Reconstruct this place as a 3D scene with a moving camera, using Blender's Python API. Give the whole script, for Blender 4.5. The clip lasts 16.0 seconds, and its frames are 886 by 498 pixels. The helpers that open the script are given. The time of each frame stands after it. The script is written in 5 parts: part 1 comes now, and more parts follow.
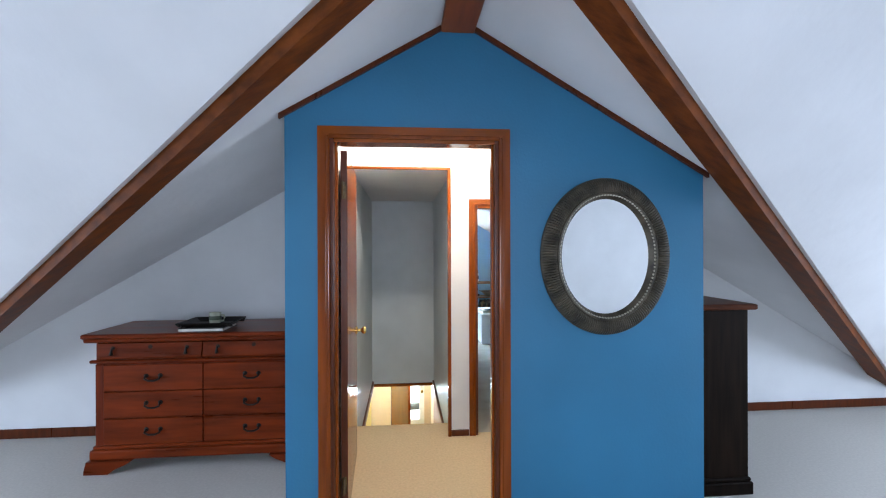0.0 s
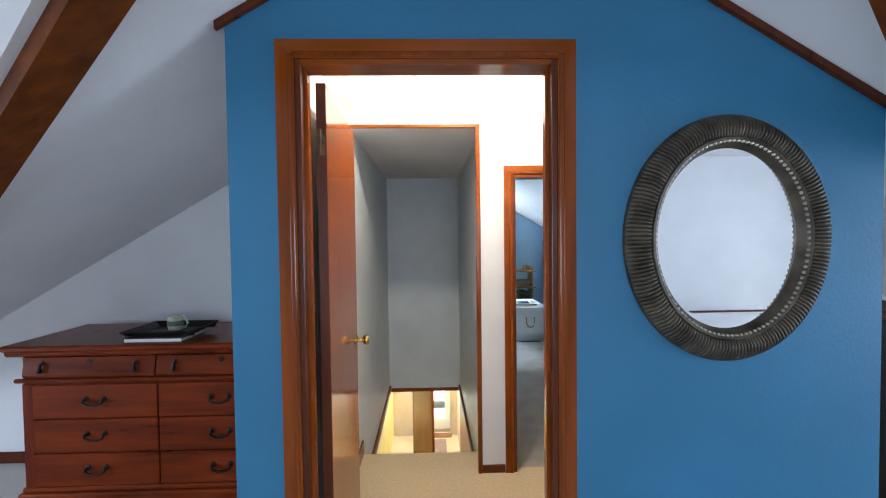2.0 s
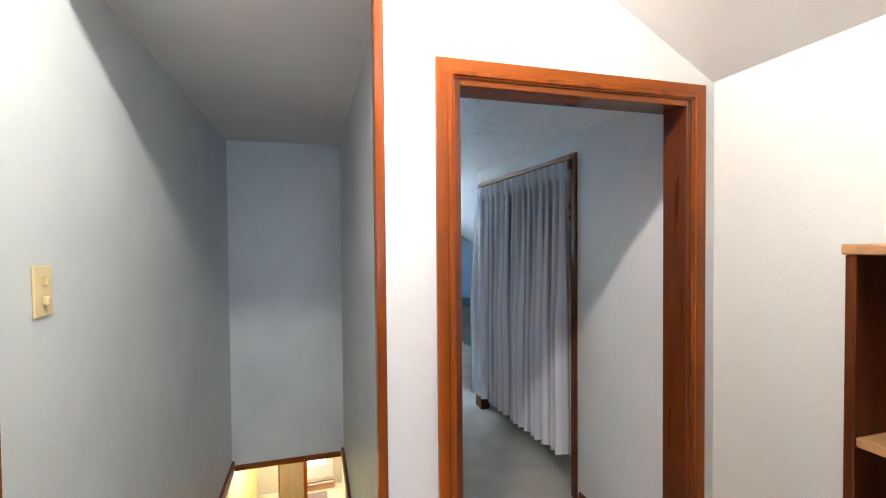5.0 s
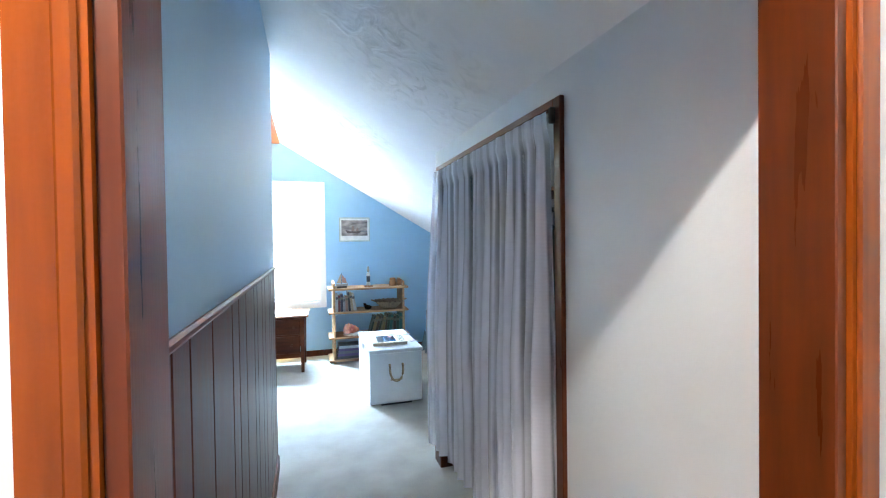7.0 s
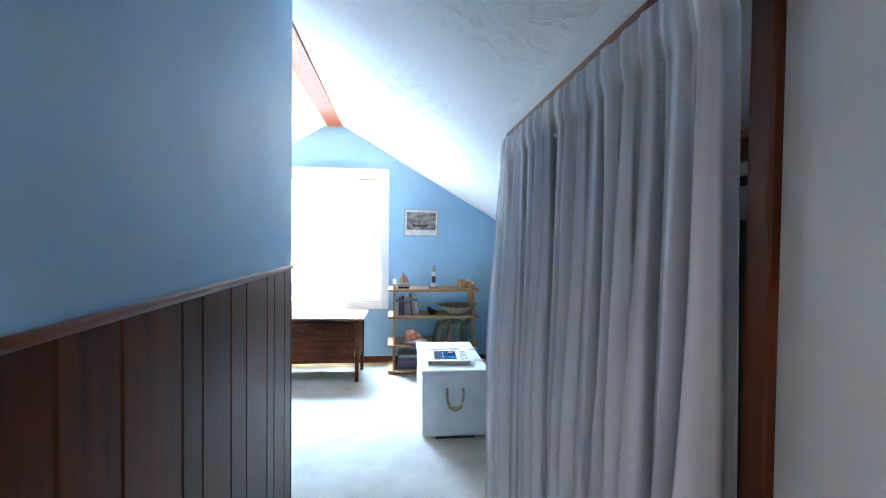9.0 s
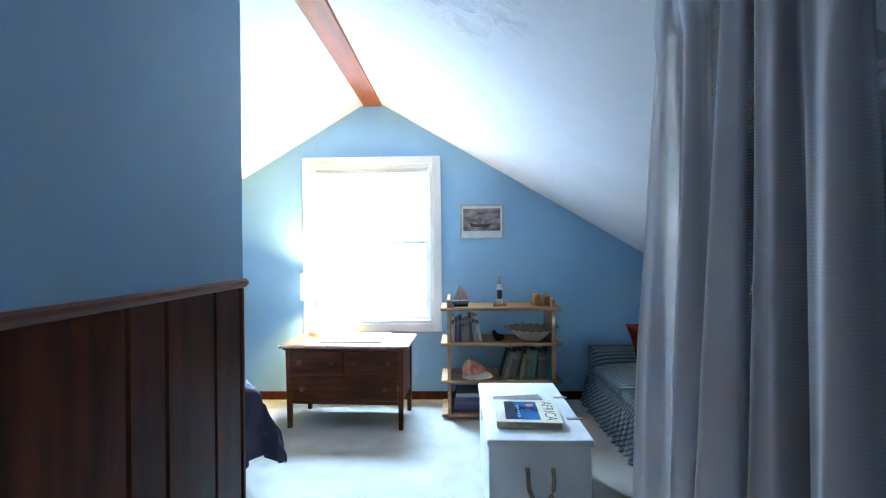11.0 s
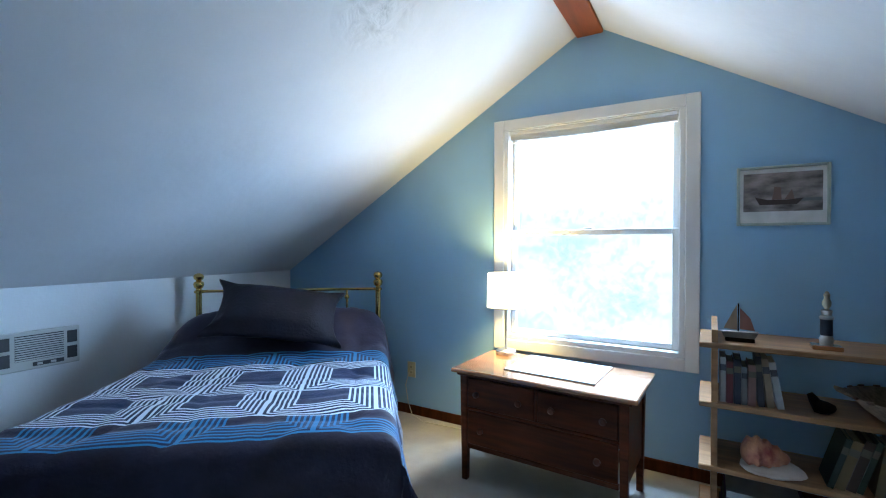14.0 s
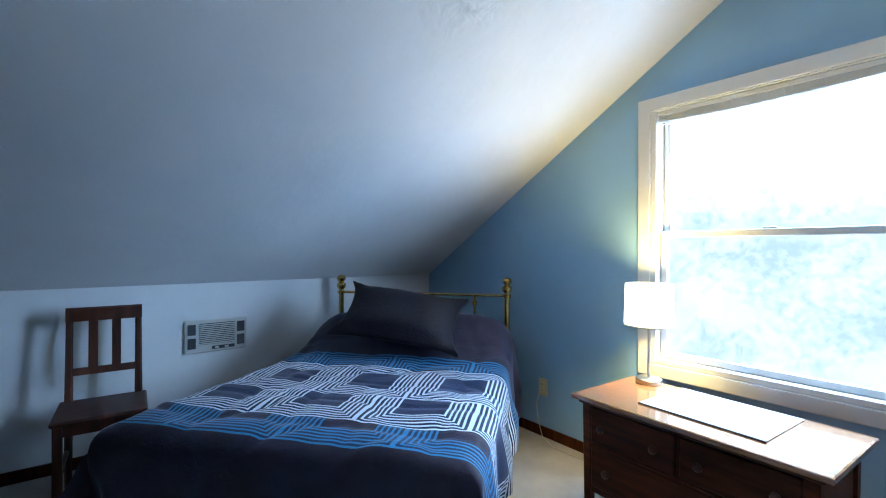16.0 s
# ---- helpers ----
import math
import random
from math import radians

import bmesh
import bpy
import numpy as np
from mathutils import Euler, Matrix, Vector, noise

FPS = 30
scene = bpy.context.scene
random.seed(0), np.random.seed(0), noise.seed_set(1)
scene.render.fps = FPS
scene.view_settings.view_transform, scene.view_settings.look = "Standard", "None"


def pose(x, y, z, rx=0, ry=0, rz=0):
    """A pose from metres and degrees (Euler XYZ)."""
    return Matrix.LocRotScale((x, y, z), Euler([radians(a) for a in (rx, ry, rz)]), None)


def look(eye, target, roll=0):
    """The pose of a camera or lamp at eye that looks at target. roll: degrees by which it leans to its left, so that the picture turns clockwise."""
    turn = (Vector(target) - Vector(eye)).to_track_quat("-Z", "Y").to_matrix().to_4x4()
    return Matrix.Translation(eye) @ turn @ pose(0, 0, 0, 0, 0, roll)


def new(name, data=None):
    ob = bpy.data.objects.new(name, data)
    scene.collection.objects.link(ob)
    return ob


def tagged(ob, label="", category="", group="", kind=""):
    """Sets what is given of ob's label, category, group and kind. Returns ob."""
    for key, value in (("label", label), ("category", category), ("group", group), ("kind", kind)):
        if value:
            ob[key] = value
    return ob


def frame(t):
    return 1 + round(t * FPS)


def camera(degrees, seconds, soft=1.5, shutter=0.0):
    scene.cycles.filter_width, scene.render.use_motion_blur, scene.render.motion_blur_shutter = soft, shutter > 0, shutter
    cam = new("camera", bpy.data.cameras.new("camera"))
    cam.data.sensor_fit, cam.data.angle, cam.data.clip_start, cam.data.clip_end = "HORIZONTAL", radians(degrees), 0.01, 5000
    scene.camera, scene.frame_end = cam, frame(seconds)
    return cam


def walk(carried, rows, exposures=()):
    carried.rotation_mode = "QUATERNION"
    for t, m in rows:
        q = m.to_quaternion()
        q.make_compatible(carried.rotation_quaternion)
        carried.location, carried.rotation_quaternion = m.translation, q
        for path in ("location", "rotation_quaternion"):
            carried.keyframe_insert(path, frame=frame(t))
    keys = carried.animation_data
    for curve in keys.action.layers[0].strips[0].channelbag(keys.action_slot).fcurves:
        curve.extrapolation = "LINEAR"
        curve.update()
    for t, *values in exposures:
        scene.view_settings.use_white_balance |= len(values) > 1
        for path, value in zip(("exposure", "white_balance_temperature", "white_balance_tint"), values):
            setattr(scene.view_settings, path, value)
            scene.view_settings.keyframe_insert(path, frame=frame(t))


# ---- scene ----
cam = camera(89.5, 16.0, soft=1.1)
PATH = [
    (0, (-0.214, -0.312, 1.481), (-0.037, 1.681, 1.48), -0.2),
    (0.5, (-0.176, -0.167, 1.491), (-0.065, 1.829, 1.469), -0.5),
    (1, (-0.163, 0.017, 1.489), (-0.09, 2.015, 1.452), -0.5),
    (1.5, (-0.184, 0.235, 1.471), (-0.114, 2.233, 1.433), -0.7),
    (2, (-0.149, 0.508, 1.461), (-0.088, 2.506, 1.399), -0.7),
    (2.5, (-0.14, 0.76, 1.435), (-0.079, 2.757, 1.362), -0.4),
    (3, (-0.152, 1.049, 1.436), (-0.062, 3.045, 1.345), -0.2),
    (3.5, (-0.141, 1.315, 1.437), (0.023, 3.306, 1.335), -0.1),
    (4, (-0.134, 1.562, 1.436), (0.139, 3.541, 1.343), -0.3),
    (4.5, (-0.087, 1.803, 1.387), (0.315, 3.761, 1.327), 0.1),
    (5, (-0.024, 2.009, 1.376), (0.533, 3.93, 1.331), -0.5),
    (7.3, (0.541, 2.848, 1.358), (1.122, 4.762, 1.328), -0.8),
    (7.5, (0.553, 2.873, 1.361), (1.088, 4.799, 1.331), -0.1),
    (8, (0.657, 3.041, 1.357), (1.041, 5.003, 1.31), 0.5),
    (10.5, (0.843, 4.293, 1.325), (0.88, 6.292, 1.306), 0.2),
    (11, (0.855, 4.547, 1.293), (0.792, 6.546, 1.294), -0.6),
    (12, (0.871, 4.995, 1.311), (0.52, 6.964, 1.309), -1.1),
    (12.5, (0.874, 5.177, 1.311), (0.344, 7.106, 1.315), -0.9),
    (13, (0.853, 5.358, 1.318), (0.147, 7.229, 1.31), -0.7),
    (13.5, (0.808, 5.502, 1.316), (-0.052, 7.308, 1.298), -0.4),
    (14, (0.756, 5.624, 1.288), (-0.264, 7.344, 1.262), -0.0),
    (14.5, (0.747, 5.753, 1.287), (-0.447, 7.357, 1.255), 0.3),
    (15, (0.769, 5.858, 1.289), (-0.582, 7.333, 1.262), 0.4),
    (15.5, (0.789, 5.922, 1.281), (-0.684, 7.276, 1.269), 0.2),
    (16, (0.837, 5.997, 1.279), (-0.749, 7.215, 1.276), 0.1),
]
EXPOSURES = [(0.0, 0.30, 6550, 10), (1.5, 0.24, 6600, 10), (2.2, 0.20, 6700, 10), (3.0, 0.12, 6850, 10), (4.0, 0.30, 6500, 10), (5.0, 0.58, 6450, 10), (7.3, 1.02, 6250, 10), (8.2, 0.95, 6200, 10), (10.4, 0.26, 5950, 10), (11.5, -0.14, 5950, 10), (12.5, -0.62, 5950, 10), (13.5, -1.10, 5950, 10), (14.5, -1.38, 5900, 11), (16.0, -1.46, 5900, 11)]
walk(cam, [(t, look(e, g, r)) for t, e, g, r in PATH], EXPOSURES)

# ---- world, sun and large lights ----
world = bpy.data.worlds.new("world")
scene.world = world
world.use_nodes = True
wn = world.node_tree.nodes
sky = wn.new("ShaderNodeTexSky")
sky.sky_type = "NISHITA"
sky.sun_disc = False
sky.sun_elevation, sky.sun_rotation = radians(50), radians(200)
world.node_tree.links.new(sky.outputs[0], wn["Background"].inputs[0])
wn["Background"].inputs[1].default_value = 0.12
scene.view_settings.exposure = 0.0


def lamp(name, kind, m, energy, color, size=0.1, size_y=None):
    data = bpy.data.lights.new(name, kind)
    data.energy, data.color = energy, color
    if kind == "AREA":
        data.shape = "RECTANGLE"
        data.size, data.size_y = size, size_y or size
    elif kind == "SUN":
        data.angle = size
    else:
        data.shadow_soft_size = size
    ob = new(name, data)
    ob.matrix_world = m
    return ob


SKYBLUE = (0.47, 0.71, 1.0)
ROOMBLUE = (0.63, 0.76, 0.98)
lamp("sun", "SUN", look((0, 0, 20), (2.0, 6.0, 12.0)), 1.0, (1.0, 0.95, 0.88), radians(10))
# area lamps standing in for skylight that reaches the far gable window
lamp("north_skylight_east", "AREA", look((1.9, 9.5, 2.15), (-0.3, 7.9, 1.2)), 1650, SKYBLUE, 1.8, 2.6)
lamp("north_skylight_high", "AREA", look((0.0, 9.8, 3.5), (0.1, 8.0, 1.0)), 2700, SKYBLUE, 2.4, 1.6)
# added lamp aimed upward in place of light off the ground, brightens the ceiling
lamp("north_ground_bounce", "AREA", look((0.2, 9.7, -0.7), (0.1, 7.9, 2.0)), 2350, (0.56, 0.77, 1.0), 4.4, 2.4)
# added fill lamps for the first room, set at assumed openings out of view
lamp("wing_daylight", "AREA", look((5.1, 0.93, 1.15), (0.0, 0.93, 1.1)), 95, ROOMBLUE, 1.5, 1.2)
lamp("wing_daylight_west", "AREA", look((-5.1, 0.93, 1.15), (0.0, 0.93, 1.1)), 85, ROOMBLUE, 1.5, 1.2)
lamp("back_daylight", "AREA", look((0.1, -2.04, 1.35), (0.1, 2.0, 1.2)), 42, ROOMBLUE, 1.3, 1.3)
# electric light
lamp("hall_bulb", "POINT", pose(0.06, 2.665, 2.38), 60, (1.0, 0.925, 0.81), 0.03)
lamp("table_lamp_bulb", "POINT", pose(-0.305, 8.17, 1.02), 105, (1.0, 0.74, 0.25), 0.05)
# added unseen fill at the stair foot, placed to light the open door leaf
lamp("downstairs_bulb", "POINT", pose(-0.05, 6.1, -0.42), 9, (1.0, 0.84, 0.60), 0.05)


# ---- materials ----
def mat(name, base, rough=0.6, metal=0.0, vary=0.08, scale=3.0, bump=0.0, bump_scale=200.0, grain=None, coat=0.0, spec=0.5, tint=None):
    """A surface with broad uneven tone, fine relief and, for wood, stretched grain (grain: the stretch along x, y, z)."""
    m = bpy.data.materials.new(name)
    m.use_nodes = True
    n, l = m.node_tree.nodes, m.node_tree.links
    b = n["Principled BSDF"]
    b.inputs["Roughness"].default_value, b.inputs["Metallic"].default_value = rough, metal
    b.inputs["Coat Weight"].default_value = coat
    b.inputs["Specular IOR Level"].default_value = spec
    tc = n.new("ShaderNodeTexCoord")
    mp = n.new("ShaderNodeMapping")
    l.new(tc.outputs["Object"], mp.inputs[0])
    if grain:
        mp.inputs["Scale"].default_value = grain
    big = n.new("ShaderNodeTexNoise")
    big.inputs["Scale"].default_value, big.inputs["Detail"].default_value = scale, 6
    l.new(mp.outputs[0], big.inputs[0])
    ramp = n.new("ShaderNodeValToRGB")
    lo = [max(0, c * (1 - 2 * vary)) for c in base]
    hi = [min(1, c * (1 + 2 * vary)) for c in (tint or base)]
    ramp.color_ramp.elements[0].color, ramp.color_ramp.elements[1].color = (*lo, 1), (*hi, 1)
    ramp.color_ramp.elements[0].position, ramp.color_ramp.elements[1].position = 0.3, 0.7
    l.new(big.outputs[0], ramp.inputs[0])
    info = n.new("ShaderNodeObjectInfo")
    hsv = n.new("ShaderNodeHueSaturation")
    rng = n.new("ShaderNodeMapRange")
    rng.inputs[3].default_value, rng.inputs[4].default_value = 1 - vary * 0.6, 1 + vary * 0.6
    l.new(info.outputs["Random"], rng.inputs[0])
    l.new(rng.outputs[0], hsv.inputs["Value"])
    l.new(ramp.outputs[0], hsv.inputs["Color"])
    l.new(hsv.outputs[0], b.inputs["Base Color"])
    if bump:
        fine = n.new("ShaderNodeTexNoise")
        fine.inputs["Scale"].default_value, fine.inputs["Detail"].default_value = bump_scale, 4
        l.new(mp.outputs[0], fine.inputs[0])
        bp = n.new("ShaderNodeBump")
        bp.inputs["Strength"].default_value, bp.inputs["Distance"].default_value = bump, 0.01
        l.new(fine.outputs[0], bp.inputs["Height"])
        l.new(bp.outputs[0], b.inputs["Normal"])
        rr = n.new("ShaderNodeMapRange")
        rr.inputs[3].default_value, rr.inputs[4].default_value = max(0.02, rough - 0.08), min(1, rough + 0.08)
        l.new(big.outputs[0], rr.inputs[0])
        l.new(rr.outputs[0], b.inputs["Roughness"])
    return m


M = {}
M["ceiling"] = mat("ceiling_plaster", (0.72, 0.72, 0.73), 0.85, vary=0.025, scale=2.0, bump=0.25, bump_scale=14)
def patched_plaster():
    """Roof plaster with three patches of rough trowel marks."""
    m = mat("patched_ceiling_plaster", (0.72, 0.72, 0.73), 0.8, vary=0.025, scale=2.0, bump=0.2, bump_scale=14)
    n, l = m.node_tree.nodes, m.node_tree.links
    tc = n.new("ShaderNodeTexCoord")
    total = None
    for c, r in (((0.95, 4.75, 2.1), 0.55), ((0.85, 6.1, 2.15), 0.40), ((-0.45, 7.13, 2.25), 0.22)):
        d = n.new("ShaderNodeVectorMath")
        d.operation = "DISTANCE"
        d.inputs[1].default_value = c
        l.new(tc.outputs["Object"], d.inputs[0])
        mr = n.new("ShaderNodeMapRange")
        mr.inputs[1].default_value, mr.inputs[2].default_value, mr.inputs[3].default_value, mr.inputs[4].default_value = 0.2 * r, r, 1.0, 0.0
        l.new(d.outputs["Value"], mr.inputs[0])
        if total is None:
            total = mr.outputs[0]
        else:
            mx = n.new("ShaderNodeMath")
            mx.operation = "MAXIMUM"
            l.new(total, mx.inputs[0])
            l.new(mr.outputs[0], mx.inputs[1])
            total = mx.outputs[0]
    nz = n.new("ShaderNodeTexNoise")
    nz.inputs["Scale"].default_value, nz.inputs["Detail"].default_value, nz.inputs["Distortion"].default_value = 9, 8, 1.5
    l.new(tc.outputs["Object"], nz.inputs[0])
    hm = n.new("ShaderNodeMath")
    hm.operation = "MULTIPLY"
    l.new(nz.outputs[0], hm.inputs[0])
    l.new(total, hm.inputs[1])
    bp = n.new("ShaderNodeBump")
    bp.inputs["Strength"].default_value, bp.inputs["Distance"].default_value = 0.4, 0.05
    l.new(hm.outputs[0], bp.inputs["Height"])
    # grey mottled stain inside the patches
    sr = n.new("ShaderNodeMapRange")
    sr.inputs[1].default_value, sr.inputs[2].default_value, sr.inputs[3].default_value, sr.inputs[4].default_value = 0.50, 0.66, 0.0, 0.42
    l.new(nz.outputs[0], sr.inputs[0])
    sm = n.new("ShaderNodeMath")
    sm.operation = "MULTIPLY"
    l.new(sr.outputs[0], sm.inputs[0])
    l.new(total, sm.inputs[1])
    mixc = n.new("ShaderNodeMix")
    mixc.data_type = "RGBA"
    mixc.inputs[7].default_value = (0.30, 0.32, 0.31, 1)
    l.new(sm.outputs[0], mixc.inputs[0])
    l.new(n["Principled BSDF"].inputs["Base Color"].links[0].from_socket, mixc.inputs[6])
    l.new(mixc.outputs[2], n["Principled BSDF"].inputs["Base Color"])
    old = n["Principled BSDF"].inputs["Normal"].links[0].from_socket
    l.new(old, bp.inputs["Normal"])
    l.new(bp.outputs[0], n["Principled BSDF"].inputs["Normal"])
    return m


M["ceiling_patched"] = patched_plaster()
M["white_wall"] = mat("white_wall_paint", (0.70, 0.71, 0.72), 0.6, vary=0.02, bump=0.08, bump_scale=60)
M["hall_wall"] = mat("hall_white_paint", (0.66, 0.67, 0.67), 0.5, vary=0.02, bump=0.08, bump_scale=60)
M["stair_wall"] = mat("stair_grey_paint", (0.57, 0.62, 0.645), 0.45, vary=0.03, bump=0.08, bump_scale=60)
M["blue_deep"] = mat("deep_blue_wall_paint", (0.018, 0.150, 0.275), 0.45, vary=0.05, scale=1.5, bump=0.10, bump_scale=70)
M["blue_soft"] = mat("soft_blue_wall_paint", (0.275, 0.47, 0.655), 0.38, vary=0.04, scale=1.5, bump=0.04, bump_scale=70)
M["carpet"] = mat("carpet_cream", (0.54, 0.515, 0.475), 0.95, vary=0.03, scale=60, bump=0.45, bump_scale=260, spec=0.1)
# far copy of the carpet, colour darkened to offset strong window light and bounce
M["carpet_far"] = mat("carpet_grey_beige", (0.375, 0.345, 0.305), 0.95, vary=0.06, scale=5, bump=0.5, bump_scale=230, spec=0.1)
# hall copy of the cream carpet, the lamp's warm cast mixed into the colour
M["carpet_warm"] = mat("carpet_warm_tinted", (0.62, 0.48, 0.30), 0.95, vary=0.04, scale=60, bump=0.45, bump_scale=260, spec=0.1)
M["trim"] = mat("stained_fir_trim", (0.190, 0.040, 0.004), 0.16, vary=0.16, scale=2.5, grain=(9, 9, 0.7), bump=0.012, bump_scale=30, spec=0.28)
M["trim_flat"] = mat("stained_fir_rail", (0.20, 0.046, 0.005), 0.16, vary=0.14, scale=2.5, grain=(0.7, 9, 9), bump=0.012, bump_scale=30, spec=0.35)
M["trim_y"] = mat("stained_fir_long_rail", (0.13, 0.028, 0.006), 0.40, vary=0.12, scale=4, grain=(9, 0.7, 9), bump=0.02, bump_scale=30, spec=0.3)
M["beam_y"] = mat("stained_ridge_beam", (0.22, 0.052, 0.012), 0.42, vary=0.15, scale=3, grain=(6, 0.9, 6), bump=0.08, bump_scale=20, spec=0.3)
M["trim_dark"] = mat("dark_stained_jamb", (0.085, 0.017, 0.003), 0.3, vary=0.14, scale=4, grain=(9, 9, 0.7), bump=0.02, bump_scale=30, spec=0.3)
M["door"] = mat("birch_door_veneer", (0.245, 0.052, 0.003), 0.14, vary=0.08, scale=1.6, grain=(4, 4, 0.5), bump=0.006, bump_scale=30, spec=0.25)
M["beam"] = mat("stained_beam", (0.125, 0.032, 0.006), 0.5, vary=0.22, scale=3, grain=(1.0, 6, 6), bump=0.08, bump_scale=20, spec=0.10)
M["cherry"] = mat("cherry_dresser_wood", (0.135, 0.020, 0.004), 0.30, vary=0.22, scale=3, grain=(0.8, 6, 7), bump=0.02, bump_scale=30, spec=0.14)
M["cherry_v"] = mat("cherry_dresser_upright", (0.115, 0.016, 0.004), 0.34, vary=0.22, scale=3, grain=(7, 7, 0.8), spec=0.14)
M["dark_oak"] = mat("dark_chest_wood", (0.009, 0.005, 0.003), 0.5, vary=0.3, scale=4, grain=(8, 8, 0.6), bump=0.03, bump_scale=30, spec=0.06)
M["wainscot"] = mat("wainscot_board", (0.060, 0.014, 0.004), 0.38, vary=0.26, scale=4, grain=(8, 8, 0.7), bump=0.03, bump_scale=30, spec=0.14)
M["walnut"] = mat("low_dresser_wood", (0.070, 0.018, 0.006), 0.40, vary=0.28, scale=4, grain=(0.8, 7, 8), bump=0.04, bump_scale=30, spec=0.10)
M["oak_top"] = mat("dresser_top_oak", (0.30, 0.13, 0.045), 0.18, vary=0.12, scale=3, grain=(0.8, 8, 8), coat=1.0, spec=1.0)
M["knob_wood"] = mat("turned_knob_wood", (0.085, 0.026, 0.012), 0.35, vary=0.2, scale=20, spec=0.3)
M["pine"] = mat("pine_shelf_board", (0.31, 0.165, 0.075), 0.5, vary=0.15, scale=4, grain=(0.8, 8, 8), bump=0.05, bump_scale=30, spec=0.3)
M["white_paint"] = mat("white_enamel", (0.78, 0.78, 0.77), 0.35, vary=0.015, bump=0.05, bump_scale=40)
M["chest_white"] = mat("painted_chest_white", (0.74, 0.75, 0.76), 0.42, vary=0.03, scale=6, bump=0.10, bump_scale=60)
M["brass"] = mat("brass", (0.62, 0.42, 0.14), 0.22, 1.0, vary=0.08, scale=10)
M["bronze"] = mat("dark_bronze", (0.012, 0.009, 0.007), 0.45, 0.4, vary=0.1, spec=0.3)
M["hinge"] = mat("aged_hinge_metal", (0.10, 0.062, 0.026), 0.45, 0.7, vary=0.3, scale=40)
M["steel"] = mat("brushed_steel", (0.60, 0.58, 0.55), 0.3, 1.0, vary=0.05)
M["black"] = mat("black_metal", (0.015, 0.015, 0.016), 0.45, 0.3)
M["frame_pewter"] = mat("antique_pewter_frame", (0.055, 0.045, 0.031), 0.42, 0.2, vary=0.3, scale=14, bump=0.1, bump_scale=90, spec=0.3)
M["bead"] = mat("antique_silver_bead", (0.32, 0.29, 0.23), 0.35, 0.7, vary=0.2)
M["blind"] = mat("blind_slat_enamel", (0.82, 0.81, 0.79), 0.5, vary=0.05)
M["ivory"] = mat("ivory_plastic", (0.66, 0.55, 0.32), 0.4, vary=0.02)
M["yellow_wall"] = mat("yellow_wall_paint", (0.70, 0.53, 0.16), 0.6, vary=0.03)
M["cream_wall"] = mat("cream_wall_paint", (0.70, 0.56, 0.42), 0.6, vary=0.03)
# one dark green-grey tone for the closet's side and back walls
M["closet"] = mat("closet_dark_green", (0.035, 0.060, 0.060), 0.7, vary=0.15, scale=3, spec=0.2)
M["rug"] = mat("brown_runner", (0.24, 0.145, 0.115), 0.95, vary=0.1, scale=20, bump=0.5)
M["plum"] = mat("plum_bed_cloth", (0.060, 0.054, 0.098), 0.85, vary=0.12, scale=6, bump=0.35, bump_scale=40, spec=0.2)
M["pillow"] = mat("charcoal_pillow", (0.010, 0.008, 0.013), 0.5, vary=0.2, scale=8, bump=0.4, bump_scale=60, spec=0.2)
M["red"] = mat("dark_red_cushion", (0.09, 0.005, 0.005), 0.9, vary=0.15, bump=0.3, bump_scale=120, spec=0.2)
M["chair"] = mat("dark_chair_wood", (0.050, 0.015, 0.008), 0.45, vary=0.25, scale=4, grain=(6, 6, 0.8), spec=0.3)
M["ac"] = mat("heater_grey_plastic", (0.50, 0.50, 0.47), 0.5, vary=0.02)
M["ac_dark"] = mat("heater_dark_slot", (0.03, 0.03, 0.035), 0.6)
M["rope"] = mat("natural_rope", (0.36, 0.27, 0.16), 0.95, vary=0.2, scale=60, bump=0.6, bump_scale=120)
M["mirror"] = mat("mirror_silver", (0.92, 0.93, 0.93), 0.01, 1.0, vary=0.0)
M["wicker"] = mat("woven_basket", (0.30, 0.215, 0.14), 0.8, vary=0.2, scale=60, bump=0.5, bump_scale=90)
M["shell"] = mat("conch_shell", (0.58, 0.11, 0.10), 0.4, vary=0.2, scale=14, tint=(0.66, 0.34, 0.18))
M["cloth_white"] = mat("white_linen", (0.78, 0.78, 0.76), 0.9, vary=0.03, bump=0.3, bump_scale=250)


def plain(name, c, r=0.6):
    key = "plain_" + name
    if key not in M:
        M[key] = mat(name, c, r, vary=0.06, scale=12)
    return M[key]


# ---- mesh helpers ----
def part(name, bm, material, parent=None, label=""):
    me = bpy.data.meshes.new(name)
    bmesh.ops.recalc_face_normals(bm, faces=bm.faces[:])
    bm.to_mesh(me)
    bm.free()
    me.materials.append(material)
    ob = new(name, me)
    ob.parent = parent
    if label:
        ob["label"] = label
    return ob


def thing(name, m, label, category, group=""):
    ob = new(name)
    ob.matrix_world = m
    return tagged(ob, label, category, group)


def smooth(ob, angle=40):
    me = ob.data
    me.polygons.foreach_set("use_smooth", [True] * len(me.polygons))
    me.set_sharp_from_angle(angle=radians(angle))
    return ob


